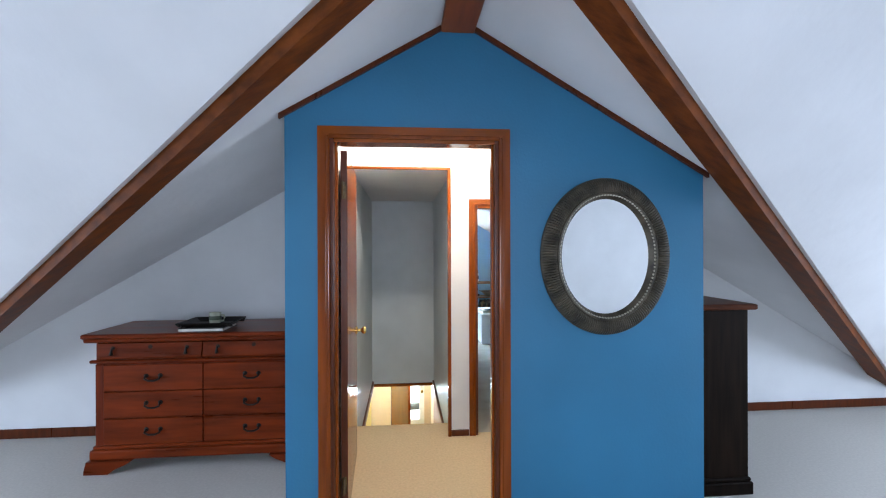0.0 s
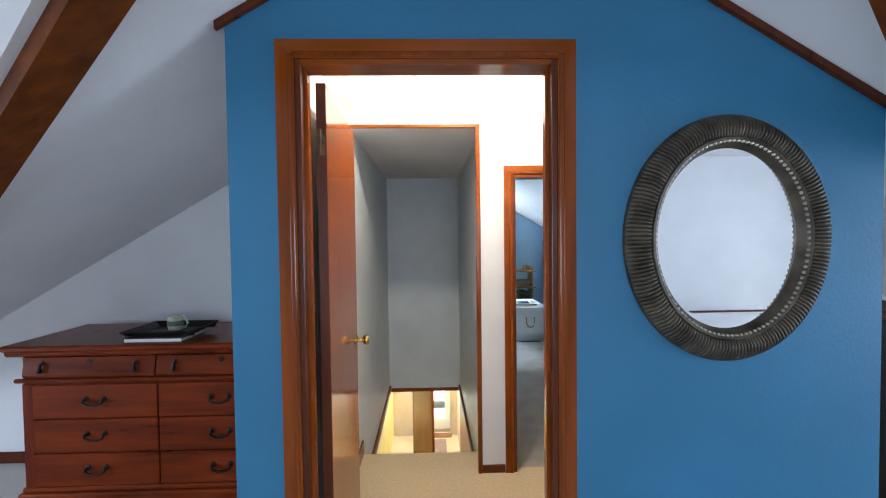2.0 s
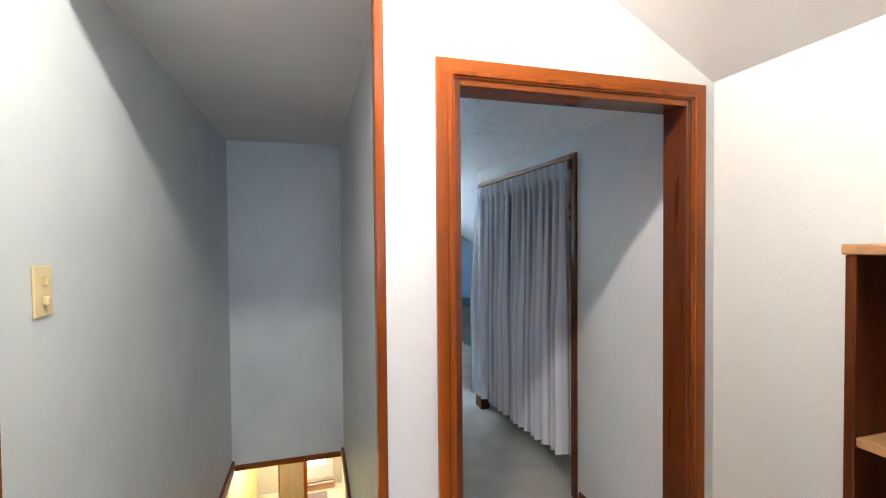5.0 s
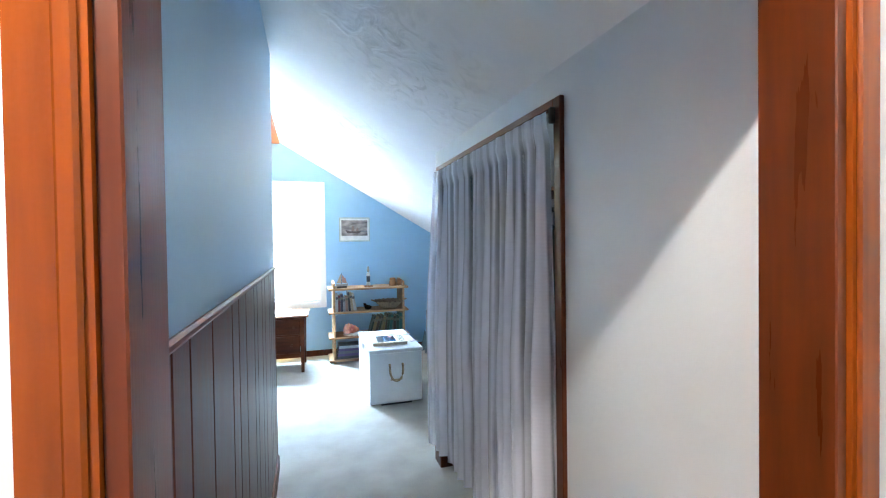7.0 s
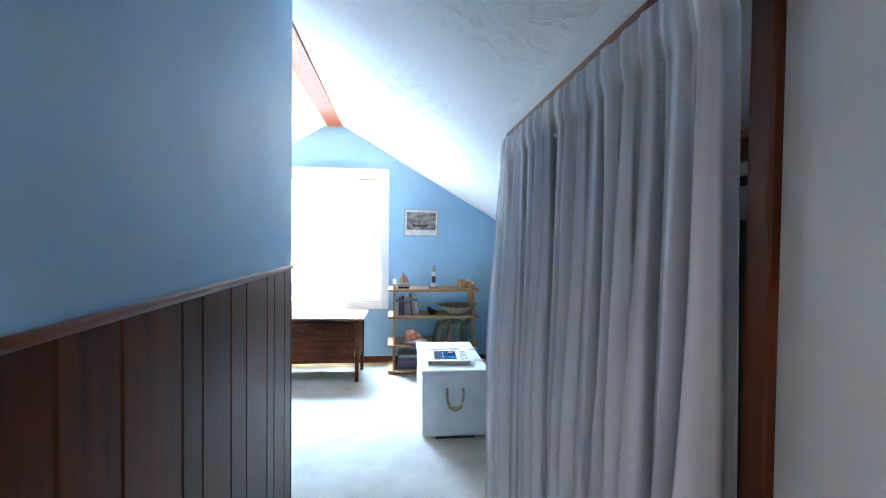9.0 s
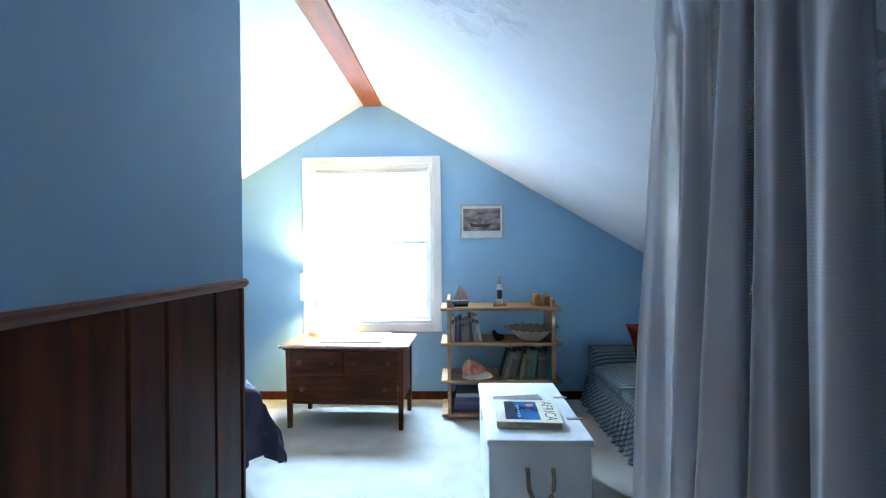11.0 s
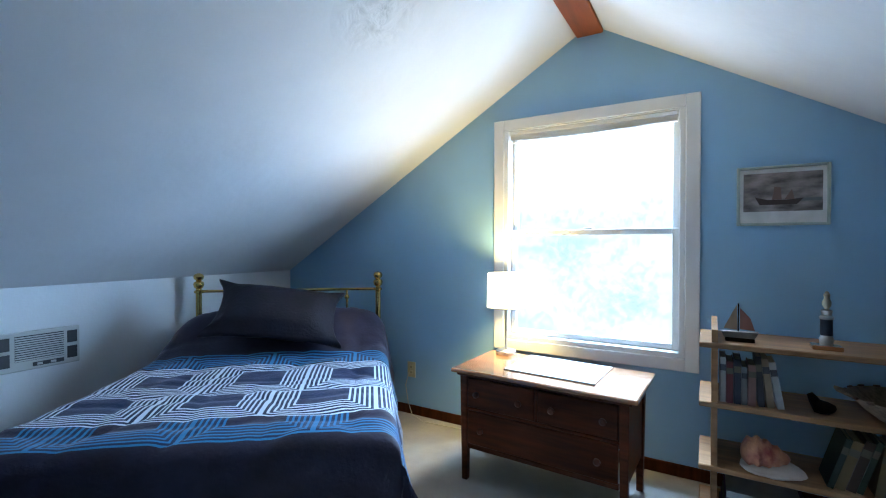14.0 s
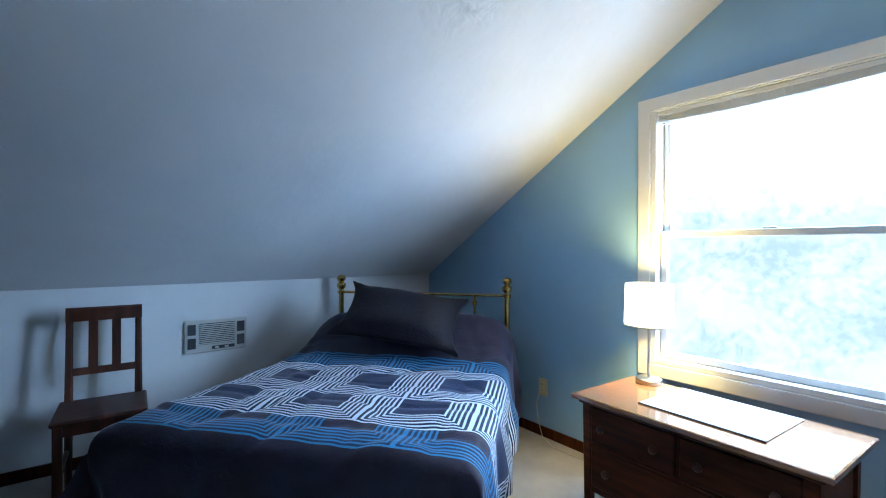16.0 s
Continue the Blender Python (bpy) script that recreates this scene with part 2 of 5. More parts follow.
def box(bm, x0, x1, y0, y1, z0, z1, bevel=0.0, seg=1, m=None):
    g = bmesh.ops.create_cube(bm, size=1.0)["verts"]
    for v in g:
        v.co = Vector(((x0 + x1) / 2 + v.co.x * (x1 - x0), (y0 + y1) / 2 + v.co.y * (y1 - y0), (z0 + z1) / 2 + v.co.z * (z1 - z0)))
    if bevel:
        es = list({e for v in g for e in v.link_edges})
        g = bmesh.ops.bevel(bm, geom=es, offset=bevel, segments=seg, affect="EDGES", profile=0.5)["verts"]
        g = list({v for f in {f for v in g for f in v.link_faces} for v in f.verts})
    if m:
        bmesh.ops.transform(bm, matrix=m, verts=g)
    return bm


def B(x0, x1, y0, y1, z0, z1, bevel=0.0, seg=1):
    return box(bmesh.new(), x0, x1, y0, y1, z0, z1, bevel, seg)


def prism(bm, pts, axis, a, b):
    """A polygon in the plane across the axis, drawn out from a to b."""
    def at(p, q):
        return {"x": (q, p[0], p[1]), "y": (p[0], q, p[1]), "z": (p[0], p[1], q)}[axis]
    lo = [bm.verts.new(at(p, a)) for p in pts]
    hi = [bm.verts.new(at(p, b)) for p in pts]
    bm.faces.new(lo)
    bm.faces.new(hi[::-1])
    for i in range(len(pts)):
        j = (i + 1) % len(pts)
        bm.faces.new((lo[i], hi[i], hi[j], lo[j]))
    return bm


def lathe(bm, profile, n=24, m=None, closed=False):
    """Turns (radius, z) pairs round the z axis."""
    rings = []
    for r, z in profile:
        rings.append([bm.verts.new((max(r, 1e-4) * math.cos(2 * math.pi * i / n), max(r, 1e-4) * math.sin(2 * math.pi * i / n), z)) for i in range(n)])
    for a, b in zip(rings, rings[1:]):
        for i in range(n):
            j = (i + 1) % n
            bm.faces.new((a[i], a[j], b[j], b[i]))
    if not closed:
        bm.faces.new(rings[0][::-1])
        bm.faces.new(rings[-1])
    if m:
        bmesh.ops.transform(bm, matrix=m, verts=[v for r in rings for v in r])
    return bm


def tube(bm, pts, r, n=8, caps=True):
    """A round bar through points; r may be one radius or one for each point."""
    pts = [Vector(p) for p in pts]
    rs = r if isinstance(r, (list, tuple)) else [r] * len(pts)
    rings = []
    up = Vector((0, 0, 1))
    for i, p in enumerate(pts):
        d = (pts[min(i + 1, len(pts) - 1)] - pts[max(i - 1, 0)]).normalized()
        side = d.cross(up if abs(d.z) < 0.95 else Vector((1, 0, 0))).normalized()
        top = side.cross(d)
        rings.append([bm.verts.new(p + rs[i] * (side * math.cos(2 * math.pi * k / n) + top * math.sin(2 * math.pi * k / n))) for k in range(n)])
    for a, b in zip(rings, rings[1:]):
        for k in range(n):
            bm.faces.new((a[k], a[(k + 1) % n], b[(k + 1) % n], b[k]))
    if caps:
        bm.faces.new(rings[0][::-1])
        bm.faces.new(rings[-1])
    return bm


def turn_y(deg):
    return pose(0, 0, 0, 0, deg, 0)


def structure(name, bm, material, label, category=""):
    return tagged(part(name, bm, material), label, category, kind="structure")


# ---- large structure ----
R1X, R1Z, R1S = 0.075, 2.70, 0.58          # ridge of the first room and hall: x, height, slope
R2X, R2Z, R2S = 0.137, 2.60, 0.59         # ridge of the far room
VY, VK = 0.93, 0.59                       # crossing of the two ridges, plan slope of the valleys
WALL_N, WALL_S = 3.49, -2.0


def top1(x):
    return R1Z - R1S * abs(x - R1X)


def top2(x):
    return R2Z - R2S * abs(x - R2X)


def gable(bm, x0, x1, z0, top, ridge, y0, y1, z1=None):
    """A piece of wall across the house under a roof with its ridge along y."""
    pts = [(x0, z0), (x1, z0)]
    if z1 is not None:
        pts += [(x1, z1), (x0, z1)]
    else:
        pts.append((x1, top(x1)))
        if x0 < ridge < x1:
            pts.append((ridge, top(ridge)))
        pts.append((x0, top(x0)))
    return prism(bm, pts, "y", y0, y1)


# floors: one slab with the stair opening left out
bm = bmesh.new()
box(bm, -5.2, 5.2, WALL_S - 0.1, 2.08, -0.24, 0)
box(bm, -5.2, -0.645, 2.08, 3.53, -0.24, 0)
box(bm, 1.29, 5.2, 2.08, 3.53, -0.24, 0)
structure("floor", bm, M["carpet"], "pale cream cut-pile carpet with worn flat tread", "floor")
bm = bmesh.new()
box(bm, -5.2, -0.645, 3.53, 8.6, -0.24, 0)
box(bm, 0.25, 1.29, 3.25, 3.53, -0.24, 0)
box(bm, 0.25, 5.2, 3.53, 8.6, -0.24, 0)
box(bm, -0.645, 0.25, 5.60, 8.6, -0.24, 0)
structure("floor_far_room", bm, M["carpet_far"], "grey-beige cut-pile carpet, darkened against the window light", "floor")
bm = bmesh.new()
box(bm, -0.645, 1.29, 2.08, 3.25, -0.24, 0.0)
box(bm, -0.645, 0.25, 3.25, 3.47, -0.24, 0.0)
lathe(bm, [(0.018, -0.39), (0.018, 0.39)], 12, pose(-0.219, 3.468, -0.018, 0, 90, 0))
structure("floor_hall", bm, M["carpet_warm"], "hall carpet with lamp-warm tint in its colour, rolled over the top stair nosing", "floor")

# ceiling of the first room: two roofs that cross
def roof_sheet(name, polys, label):
    bm = bmesh.new()
    for pts in polys:
        lo = [bm.verts.new(p) for p in pts]
        hi = [bm.verts.new((p[0], p[1], p[2] + 0.12)) for p in pts]
        bm.faces.new(lo)
        bm.faces.new(hi[::-1])
        for i in range(len(pts)):
            j = (i + 1) % len(pts)
            bm.faces.new((lo[i], hi[i], hi[j], lo[j]))
    return structure(name, bm, M["ceiling"], label, "ceiling")


def main1(x, y):
    return (x, y, top1(x))


K1 = R1S / VK


def zc(y):
    """Height of the cross roof."""
    return R1Z - (K1 if y > VY else KS) * abs(y - VY)


def cross1(x, y):
    return (x, y, zc(y))


XW, XE = -5.2, 5.2
XL, XR = R1X - (WALL_N - VY) / VK, R1X + (WALL_N - VY) / VK
KS = 0.10                                 # fall of the roof behind the walk
zlow, zlow_s = R1Z - K1 * (WALL_N - VY), R1Z - KS * (VY - WALL_S)
roof_sheet("ceiling_1", [
    [main1(R1X, VY), main1(R1X, WALL_N), main1(XL, WALL_N)],
    [main1(R1X, VY), main1(XR, WALL_N), main1(R1X, WALL_N)],
    [cross1(R1X, VY), cross1(XL, WALL_N), cross1(XW, WALL_N), cross1(XW, VY)],
    [cross1(XE, VY), cross1(XW, VY), cross1(XW, WALL_S), cross1(XE, WALL_S)],
    [cross1(R1X, VY), cross1(XE, VY), cross1(XE, WALL_N), cross1(XR, WALL_N)],
], "white plaster ceiling of two crossing roof slopes")

# blue wall with the doorway
DX0, DX1, DZ = -0.588, 0.289, 2.05
YB, YH = 2.025, 2.125                     # faces of the blue wall
bm = bmesh.new()
gable(bm, -0.815, DX0, 0, top1, R1X, YB, YH)
gable(bm, DX1, 1.440, 0, top1, R1X, YB, YH)
gable(bm, DX0, DX1, DZ, top1, R1X, YB, YH)
structure("wall_blue", bm, M["blue_deep"], "deep blue painted gable wall with a doorway", "wall")
bm = bmesh.new()
prism(bm, [(-0.811, 0), (-0.64, 0), (-0.64, top1(-0.64)), (-0.811, top1(-0.811))], "y", YH, WALL_N)
structure("wall_hall_west", bm, M["hall_wall"], "white painted partition between hall and alcove", "wall")
bm = bmesh.new()
prism(bm, [(1.29, 0), (1.436, 0), (1.436, top1(1.436)), (1.29, top1(1.29))], "y", YH, 3.288)
prism(bm, [(1.392, 0), (1.436, 0), (1.436, top1(1.436)), (1.392, top1(1.392))], "y", 3.288, WALL_N)
structure("wall_hall_east", bm, M["hall_wall"], "white painted partition on the shelf side of the hall", "wall")
# inner faces of the hall
structure("wall_hall_lining_west", B(-0.64, -0.62, YH, 5.56, -0.28, 2.45), M["stair_wall"], "pale grey painted stair and hall wall", "wall")
structure("wall_hall_lining_east", B(1.27, 1.29, YH, 3.20, 0, 2.2), M["hall_wall"], "white painted hall wall beside the shelf", "wall")
structure("wall_hall_lining_south_1", prism(bmesh.new(), [(-0.62, 0), (DX0, 0), (DX0, 2.3), (-0.62, 2.3)], "y", YH, YH + 0.01), M["hall_wall"], "white strip of hall wall beside the door", "wall")
structure("wall_hall_lining_south_2", prism(bmesh.new(), [(DX1, 0), (1.27, 0), (1.27, 1.95), (DX1, 2.5)], "y", YH, YH + 0.01), M["hall_wall"], "white hall wall beside the doorway", "wall")
structure("wall_hall_lining_south_3", prism(bmesh.new(), [(DX0, DZ), (DX1, DZ), (DX1, 2.5), (DX0, 2.5)], "y", YH, YH + 0.01), M["hall_wall"], "white hall wall over the doorway", "wall")
# white end walls of the alcoves
bm = bmesh.new()
prism(bm, [(XL, 0), (-0.64, 0), (-0.64, top1(-0.64) + 0.05), (XL, zlow + 0.05)], "y", WALL_N, 3.58)
box(bm, XW, XL, WALL_N, 3.58, 0, zlow + 0.1)
structure("wall_alcove_west", bm, M["white_wall"], "white painted alcove wall under the roof slope", "wall")
bm = bmesh.new()
prism(bm, [(1.392, 0), (XR, 0), (XR, zlow + 0.05), (1.392, top1(1.392) + 0.05)], "y", WALL_N, 3.575)
box(bm, XR, XE, WALL_N, 3.58, 0, zlow + 0.1)
structure("wall_alcove_east", bm, M["white_wall"], "white painted alcove wall under the roof slope", "wall")
# walls at the ends of the wing and behind the walk
def end_wall(name, pieces, label):
    bm = bmesh.new()
    for pts, axis, a, b in pieces:
        prism(bm, pts, axis, a, b)
    return structure(name, bm, M["white_wall"], label, "wall")


# the openings are assumed, to suit the fill lamps at the wing ends
for nm, xa, xb in (("wall_wing_east", XE - 0.1, XE), ("wall_wing_west", XW, XW + 0.1)):
    end_wall(nm, [([(WALL_S, 0), (WALL_N, 0), (WALL_N, zlow), (VY + 0.8, 0.5), (VY - 0.8, 0.5), (WALL_S, zlow_s)], "x", xa, xb),
                  ([(WALL_N, zlow), (VY + 0.8, zc(VY + 0.8)), (VY + 0.8, 0.5)], "x", xa, xb),
                  ([(WALL_S, zlow_s), (VY - 0.8, 0.5), (VY - 0.8, zc(VY - 0.8))], "x", xa, xb),
                  ([(VY - 0.8, 1.8), (VY + 0.8, 1.8), (VY + 0.8, zc(VY + 0.8)), (VY, R1Z), (VY - 0.8, zc(VY - 0.8))], "x", xa, xb)],
             "white gable wall of the wing with an assumed, unseen window opening")
# made-up wall out of view: evens the mirror's reflection, opening suits the fill lamp
bm = bmesh.new()
for xa, xb, z0, z1 in ((XW, -0.6, 0, zlow_s), (0.8, XE, 0, zlow_s), (-0.6, 0.8, 0, 0.6), (-0.6, 0.8, 2.05, zlow_s)):
    box(bm, xa, xb, WALL_S - 0.1, WALL_S, z0, z1 + (0.06 if z1 == zlow_s else 0))
structure("wall_south", bm, M["white_wall"], "unseen white wall behind the walk, opened for an added fill lamp", "wall")

# hall ceiling and back wall
HZ, HS = 2.575, 0.572
toph = lambda x: HZ - HS * abs(x - R1X)
bm = bmesh.new()
prism(bm, [(-0.64, toph(-0.64)), (R1X, HZ), (1.29, toph(1.29)), (1.29, toph(1.29) + 0.06), (R1X, HZ + 0.06), (-0.64, toph(-0.64) + 0.06)], "y", YH, 3.21)
structure("ceiling_hall", bm, M["ceiling"], "white sloping hall ceiling", "ceiling")
HD0, HD1, HDZ = 0.354, 1.173, 1.822
bm = bmesh.new()
gable(bm, 0.147, HD0, 0, toph, R1X, 3.205, 3.29)
gable(bm, HD1, 1.29, 0, toph, R1X, 3.205, 3.29)
gable(bm, HD0, HD1, HDZ, toph, R1X, 3.205, 3.29)
gable(bm, -0.62, 0.147, 2.112, toph, R1X, 3.205, 3.29)
structure("wall_hall_north", bm, M["hall_wall"], "white hall wall with a doorway and the stair opening", "wall")

# stairwell
structure("wall_stair_east", B(0.182, 0.30, 3.29, 5.56, -0.28, 2.45), M["stair_wall"], "pale grey stair wall", "wall")
structure("wall_stair_north", B(-0.64, 0.182, 5.56, 5.638, -0.28, 2.50), M["stair_wall"], "pale grey wall over the foot of the stairs", "wall")
structure("ceiling_stair", B(-0.62, 0.182, 3.207, 5.56, 2.104, 2.18), M["ceiling"], "flat grey-white ceiling over the stairs", "ceiling")
bm = bmesh.new()
box(bm, -0.632, -0.600, 3.50, 5.556, -0.31, -0.24, 0.004)
structure("trim_stair_west", bm, M["trim_y"], "stained wood trim along the stair opening", "trim")
bm = bmesh.new()
box(bm, 0.160, 0.200, 3.50, 5.556, -0.31, -0.245, 0.004)
structure("trim_stair_east", bm, M["trim_y"], "stained wood trim along the stair opening", "trim")
structure("trim_stair_north", B(-0.60, 0.160, 5.535, 5.575, -0.31, -0.275, 0.004), M["trim_flat"], "thin stained wood trim under the stair wall", "trim")

# corridor and far room
bm = bmesh.new()
gable(bm, 0.301, 0.313, 1.214, top2, R2X, 3.292, 5.66)
gable(bm, 0.182, 0.301, 2.46, top2, R2X, 3.292, 5.638)
structure("wall_corridor_west", bm, M["blue_soft"], "soft blue painted wall above the wainscot", "wall")
structure("wall_corridor_core", B(0.300, 0.304, 3.292, 5.655, 0, 1.212), M["wainscot"], "dark backing behind the wainscot", "wall")
bm = bmesh.new()
gable(bm, -0.76, 0.301, 0, top2, R2X, 5.64, 5.66)
structure("wall_stair_back", bm, M["blue_soft"], "soft blue back of the stair wall in the far room", "wall")
structure("wall_far_west_return", prism(bmesh.new(), [(-0.76, 0), (-0.64, 0), (-0.64, top2(-0.64)), (-0.76, top2(-0.76))], "y", 3.69, 5.638), M["blue_soft"], "soft blue side of the stair enclosure", "wall")
# out of view; blue instead of white so less light bounces onto the bed
bm = bmesh.new()
gable(bm, -2.60, -0.76, 0, top2, R2X, 3.585, 3.68)
structure("wall_far_south_west", bm, M["blue_soft"], "unseen soft blue wall closing the far room, coloured to cut bounce", "wall")
CY0, CY1, CZ = 4.085, 5.40, 1.80
zk = top2(1.29)
bm = bmesh.new()
for y0, y1, z0 in ((3.292, CY0 - 0.004, 0), (CY1, 5.50, 0), (CY0 - 0.004, CY1, CZ)):
    prism(bm, [(1.29, z0), (1.39, z0), (1.39, top2(1.39)), (1.29, zk)], "y", y0, y1)
structure("wall_corridor_east", bm, M["white_wall"], "white corridor wall with a closet opening", "wall")
bm = bmesh.new()
gable(bm, 1.391, 2.95, 0, top2, R2X, 3.58, 3.68)
gable(bm, 1.391, 2.95, 0, top2, R2X, 5.42, 5.50)
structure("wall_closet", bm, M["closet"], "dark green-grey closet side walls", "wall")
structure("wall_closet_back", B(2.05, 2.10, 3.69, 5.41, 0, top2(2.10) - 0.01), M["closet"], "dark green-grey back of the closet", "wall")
KW, KE = -2.50, 2.89
structure("wall_knee_west", B(KW - 0.1, KW, 3.60, 8.56, 0, top2(KW) + 0.02), M["white_wall"], "white knee wall under the roof slope", "wall")
structure("wall_knee_east", B(KE, KE + 0.1, 3.60, 8.56, 0, top2(KE) + 0.02), M["white_wall"], "white knee wall under the roof slope", "wall")
WX0, WX1, WZ0, WZ1 = -0.412, 0.650, 0.655, 2.028
GY = 8.40
bm = bmesh.new()
gable(bm, KW - 0.1, WX0, 0, top2, R2X, GY, 8.54)
gable(bm, WX1, KE + 0.1, 0, top2, R2X, GY, 8.54)
gable(bm, WX0, WX1, WZ1, top2, R2X, GY, 8.54)
gable(bm, WX0, WX1, 0, top2, R2X, GY, 8.54, z1=WZ0)
structure("wall_north", bm, M["blue_soft"], "soft blue painted gable wall with a window", "wall")
bm = bmesh.new()
for xa, xb, ya in ((KW - 0.1, -0.64, 3.58), (-0.64, R2X, 3.295), (R2X, 1.39, 3.295), (1.39, KE + 0.1, 3.58)):
    prism(bm, [(xa, top2(xa)), (xb, top2(xb)), (xb, top2(xb) + 0.1), (xa, top2(xa) + 0.1)], "y", ya, 8.56)
structure("ceiling_2", bm, M["ceiling_patched"], "white plaster ceiling of two roof slopes with uneven patches", "ceiling")

# downstairs, seen through the stair opening
structure("floor_downstairs", B(-2.0, 1.6, 3.3, 9.6, -2.62, -2.50), M["carpet_warm"], "beige floor at the foot of the stairs", "floor")
structure("ceiling_downstairs", B(-2.0, 1.6, 5.60, 9.6, -0.30, -0.26), M["ceiling"], "white ceiling downstairs", "ceiling")
structure("wall_downstairs_west", B(-0.98, -0.90, 3.3, 9.5, -2.5, -0.30), M["yellow_wall"], "warm yellow wall beside the stairs", "wall")
structure("wall_downstairs_east", B(0.36, 0.44, 3.3, 9.5, -2.5, -0.30), M["cream_wall"], "cream wall beside the stairs", "wall")
structure("wall_downstairs_north", B(-0.90, 0.36, 9.25, 9.33, -2.5, -0.30), M["cream_wall"], "cream wall round the outer door", "wall")
structure("wall_downstairs_south", B(-0.90, 0.36, 3.30, 3.38, -2.5, -0.30), M["cream_wall"], "cream wall under the landing", "wall")

# ---- beams and trims ----
def valley_beam(side_x, side_y, wn=0.13, ws=0.0, d=0.075):
    """A valley beam from the crossing down to the corner of a wing."""
    bm = bmesh.new()
    n = 26
    rings = []
    run = (WALL_N - VY) / VK
    for i in range(n + 1):
        f = i / n
        x = R1X + side_x * run * f
        y = VY + side_y * VK * run * f
        z = R1Z - R1S * run * f
        k = 0.004 * noise.noise(Vector((f * 9, side_x, side_y)))
        rings.append([bm.verts.new(p) for p in ((x, y - ws + k, z - d), (x, y + wn + k, z - d + k), (x, y + wn + k, z + 0.10), (x, y - ws + k, z + 0.10))])
    for a, b in zip(rings, rings[1:]):
        for k in range(4):
            bm.faces.new((a[k], a[(k + 1) % 4], b[(k + 1) % 4], b[k]))
    bm.faces.new(rings[0])
    bm.faces.new(rings[-1][::-1])
    bmesh.ops.bevel(bm, geom=[e for e in bm.edges if len(e.link_faces) == 2 and e.calc_face_angle(0) > 1.0], offset=0.006, segments=1, affect="EDGES")
    return structure("beam_valley", bm, M["beam"], "stained wooden valley beam following the roof crossing", "beam")


valley_beam(-1, 1, 0.19, -0.035)
valley_beam(1, 1, 0.19, -0.030)
structure("beam_ridge_1", B(R1X - 0.088, R1X + 0.088, 0.80, 2.024, 2.615, 2.72, 0.006), M["beam_y"], "stained wooden ridge beam above the blue wall", "beam")
bm = B(-0.078, 0.078, -5.1 / 2, 5.1 / 2, -0.06, 0.06, 0.006)
ob = structure("beam_ridge_2", bm, M["beam_y"], "stained wooden ridge beam of the far room", "beam")
ob.matrix_world = pose(R2X, 5.85, 2.595)
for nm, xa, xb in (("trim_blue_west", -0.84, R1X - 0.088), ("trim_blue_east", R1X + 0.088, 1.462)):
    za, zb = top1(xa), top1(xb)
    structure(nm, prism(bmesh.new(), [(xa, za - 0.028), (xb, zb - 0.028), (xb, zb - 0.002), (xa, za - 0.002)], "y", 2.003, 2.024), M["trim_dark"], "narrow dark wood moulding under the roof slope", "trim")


def baseboard(name, x0, x1, y0, y1, h=0.075, label="stained wood baseboard above the carpet"):
    structure(name, B(x0, x1, y0, y1, 0, h, 0.004), M["wainscot"] if y0 > 3.6 else M["trim_dark"], label, "baseboard")


baseboard("baseboard_alcove_west", XW + 0.1, -0.815, WALL_N - 0.014, WALL_N - 0.001)
baseboard("baseboard_alcove_east", 1.486, XE - 0.1, WALL_N - 0.014, WALL_N - 0.001)
baseboard("baseboard_north_west", KW + 0.002, 0.0, GY - 0.014, GY - 0.001, 0.07)
baseboard("baseboard_north_east", 0.0, KE - 0.002, GY - 0.014, GY - 0.001, 0.07)
baseboard("baseboard_knee", KW + 0.001, KW + 0.014, 3.7, GY - 0.016, 0.07)
baseboard("baseboard_corridor", 1.276, 1.289, 3.30, CY0 - 0.07, 0.06)
baseboard("baseboard_hall_pillar", 0.161, 0.300, 3.190, 3.204, 0.05)
baseboard("baseboard_stair", 0.166, 0.181, 3.292, 3.49, 0.11)
baseboard("baseboard_stair_west", -0.619, -0.605, 2.99, 3.49, 0.09)
baseboard("baseboard_hall_east", 1.256, 1.269, 2.68, 3.20, 0.06)


# ---- doors ----
def casing(name, x0, x1, z1, y_face, depth, width, y_jamb0, y_jamb1, label, toward=-1):
    """Mitred casing on the near face, jambs through the wall."""
    ob = new(name)
    tagged(ob, label, "door frame", kind="structure")
    t = 0.016
    a, b = (y_face - t, y_face - 0.001) if toward < 0 else (y_face + 0.001, y_face + t)
    part("casing_leg", prism(bmesh.new(), [(x0 - width, 0), (x0, 0), (x0, z1), (x0 - width, z1 + width)], "y", a, b), M["trim"], ob)
    part("casing_leg", prism(bmesh.new(), [(x1 + width, 0), (x1 + width, z1 + width), (x1, z1), (x1, 0)], "y", a, b), M["trim"], ob)
    part("casing_head", prism(bmesh.new(), [(x0, z1), (x1, z1), (x1 + width, z1 + width), (x0 - width, z1 + width)], "y", a, b), M["trim_flat"], ob)
    # a raised bead along the inner edge
    part("casing_bead", box(box(B(x0 - 0.022, x0 - 0.006, a - 0.006, a + 0.002, 0, z1 + 0.014, 0.003), x1 + 0.006, x1 + 0.022, a - 0.006, a + 0.002, 0, z1 + 0.014, 0.003), x0 - 0.006, x1 + 0.006, a - 0.006, a + 0.002, z1 + 0.004, z1 + 0.02, 0.003), M["trim"], ob)
    j = 0.019
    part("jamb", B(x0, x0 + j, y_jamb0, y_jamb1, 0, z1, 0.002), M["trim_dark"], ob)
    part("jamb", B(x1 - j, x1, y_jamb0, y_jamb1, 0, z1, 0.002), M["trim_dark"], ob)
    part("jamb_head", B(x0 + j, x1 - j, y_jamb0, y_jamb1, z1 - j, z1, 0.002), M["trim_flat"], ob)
    return ob


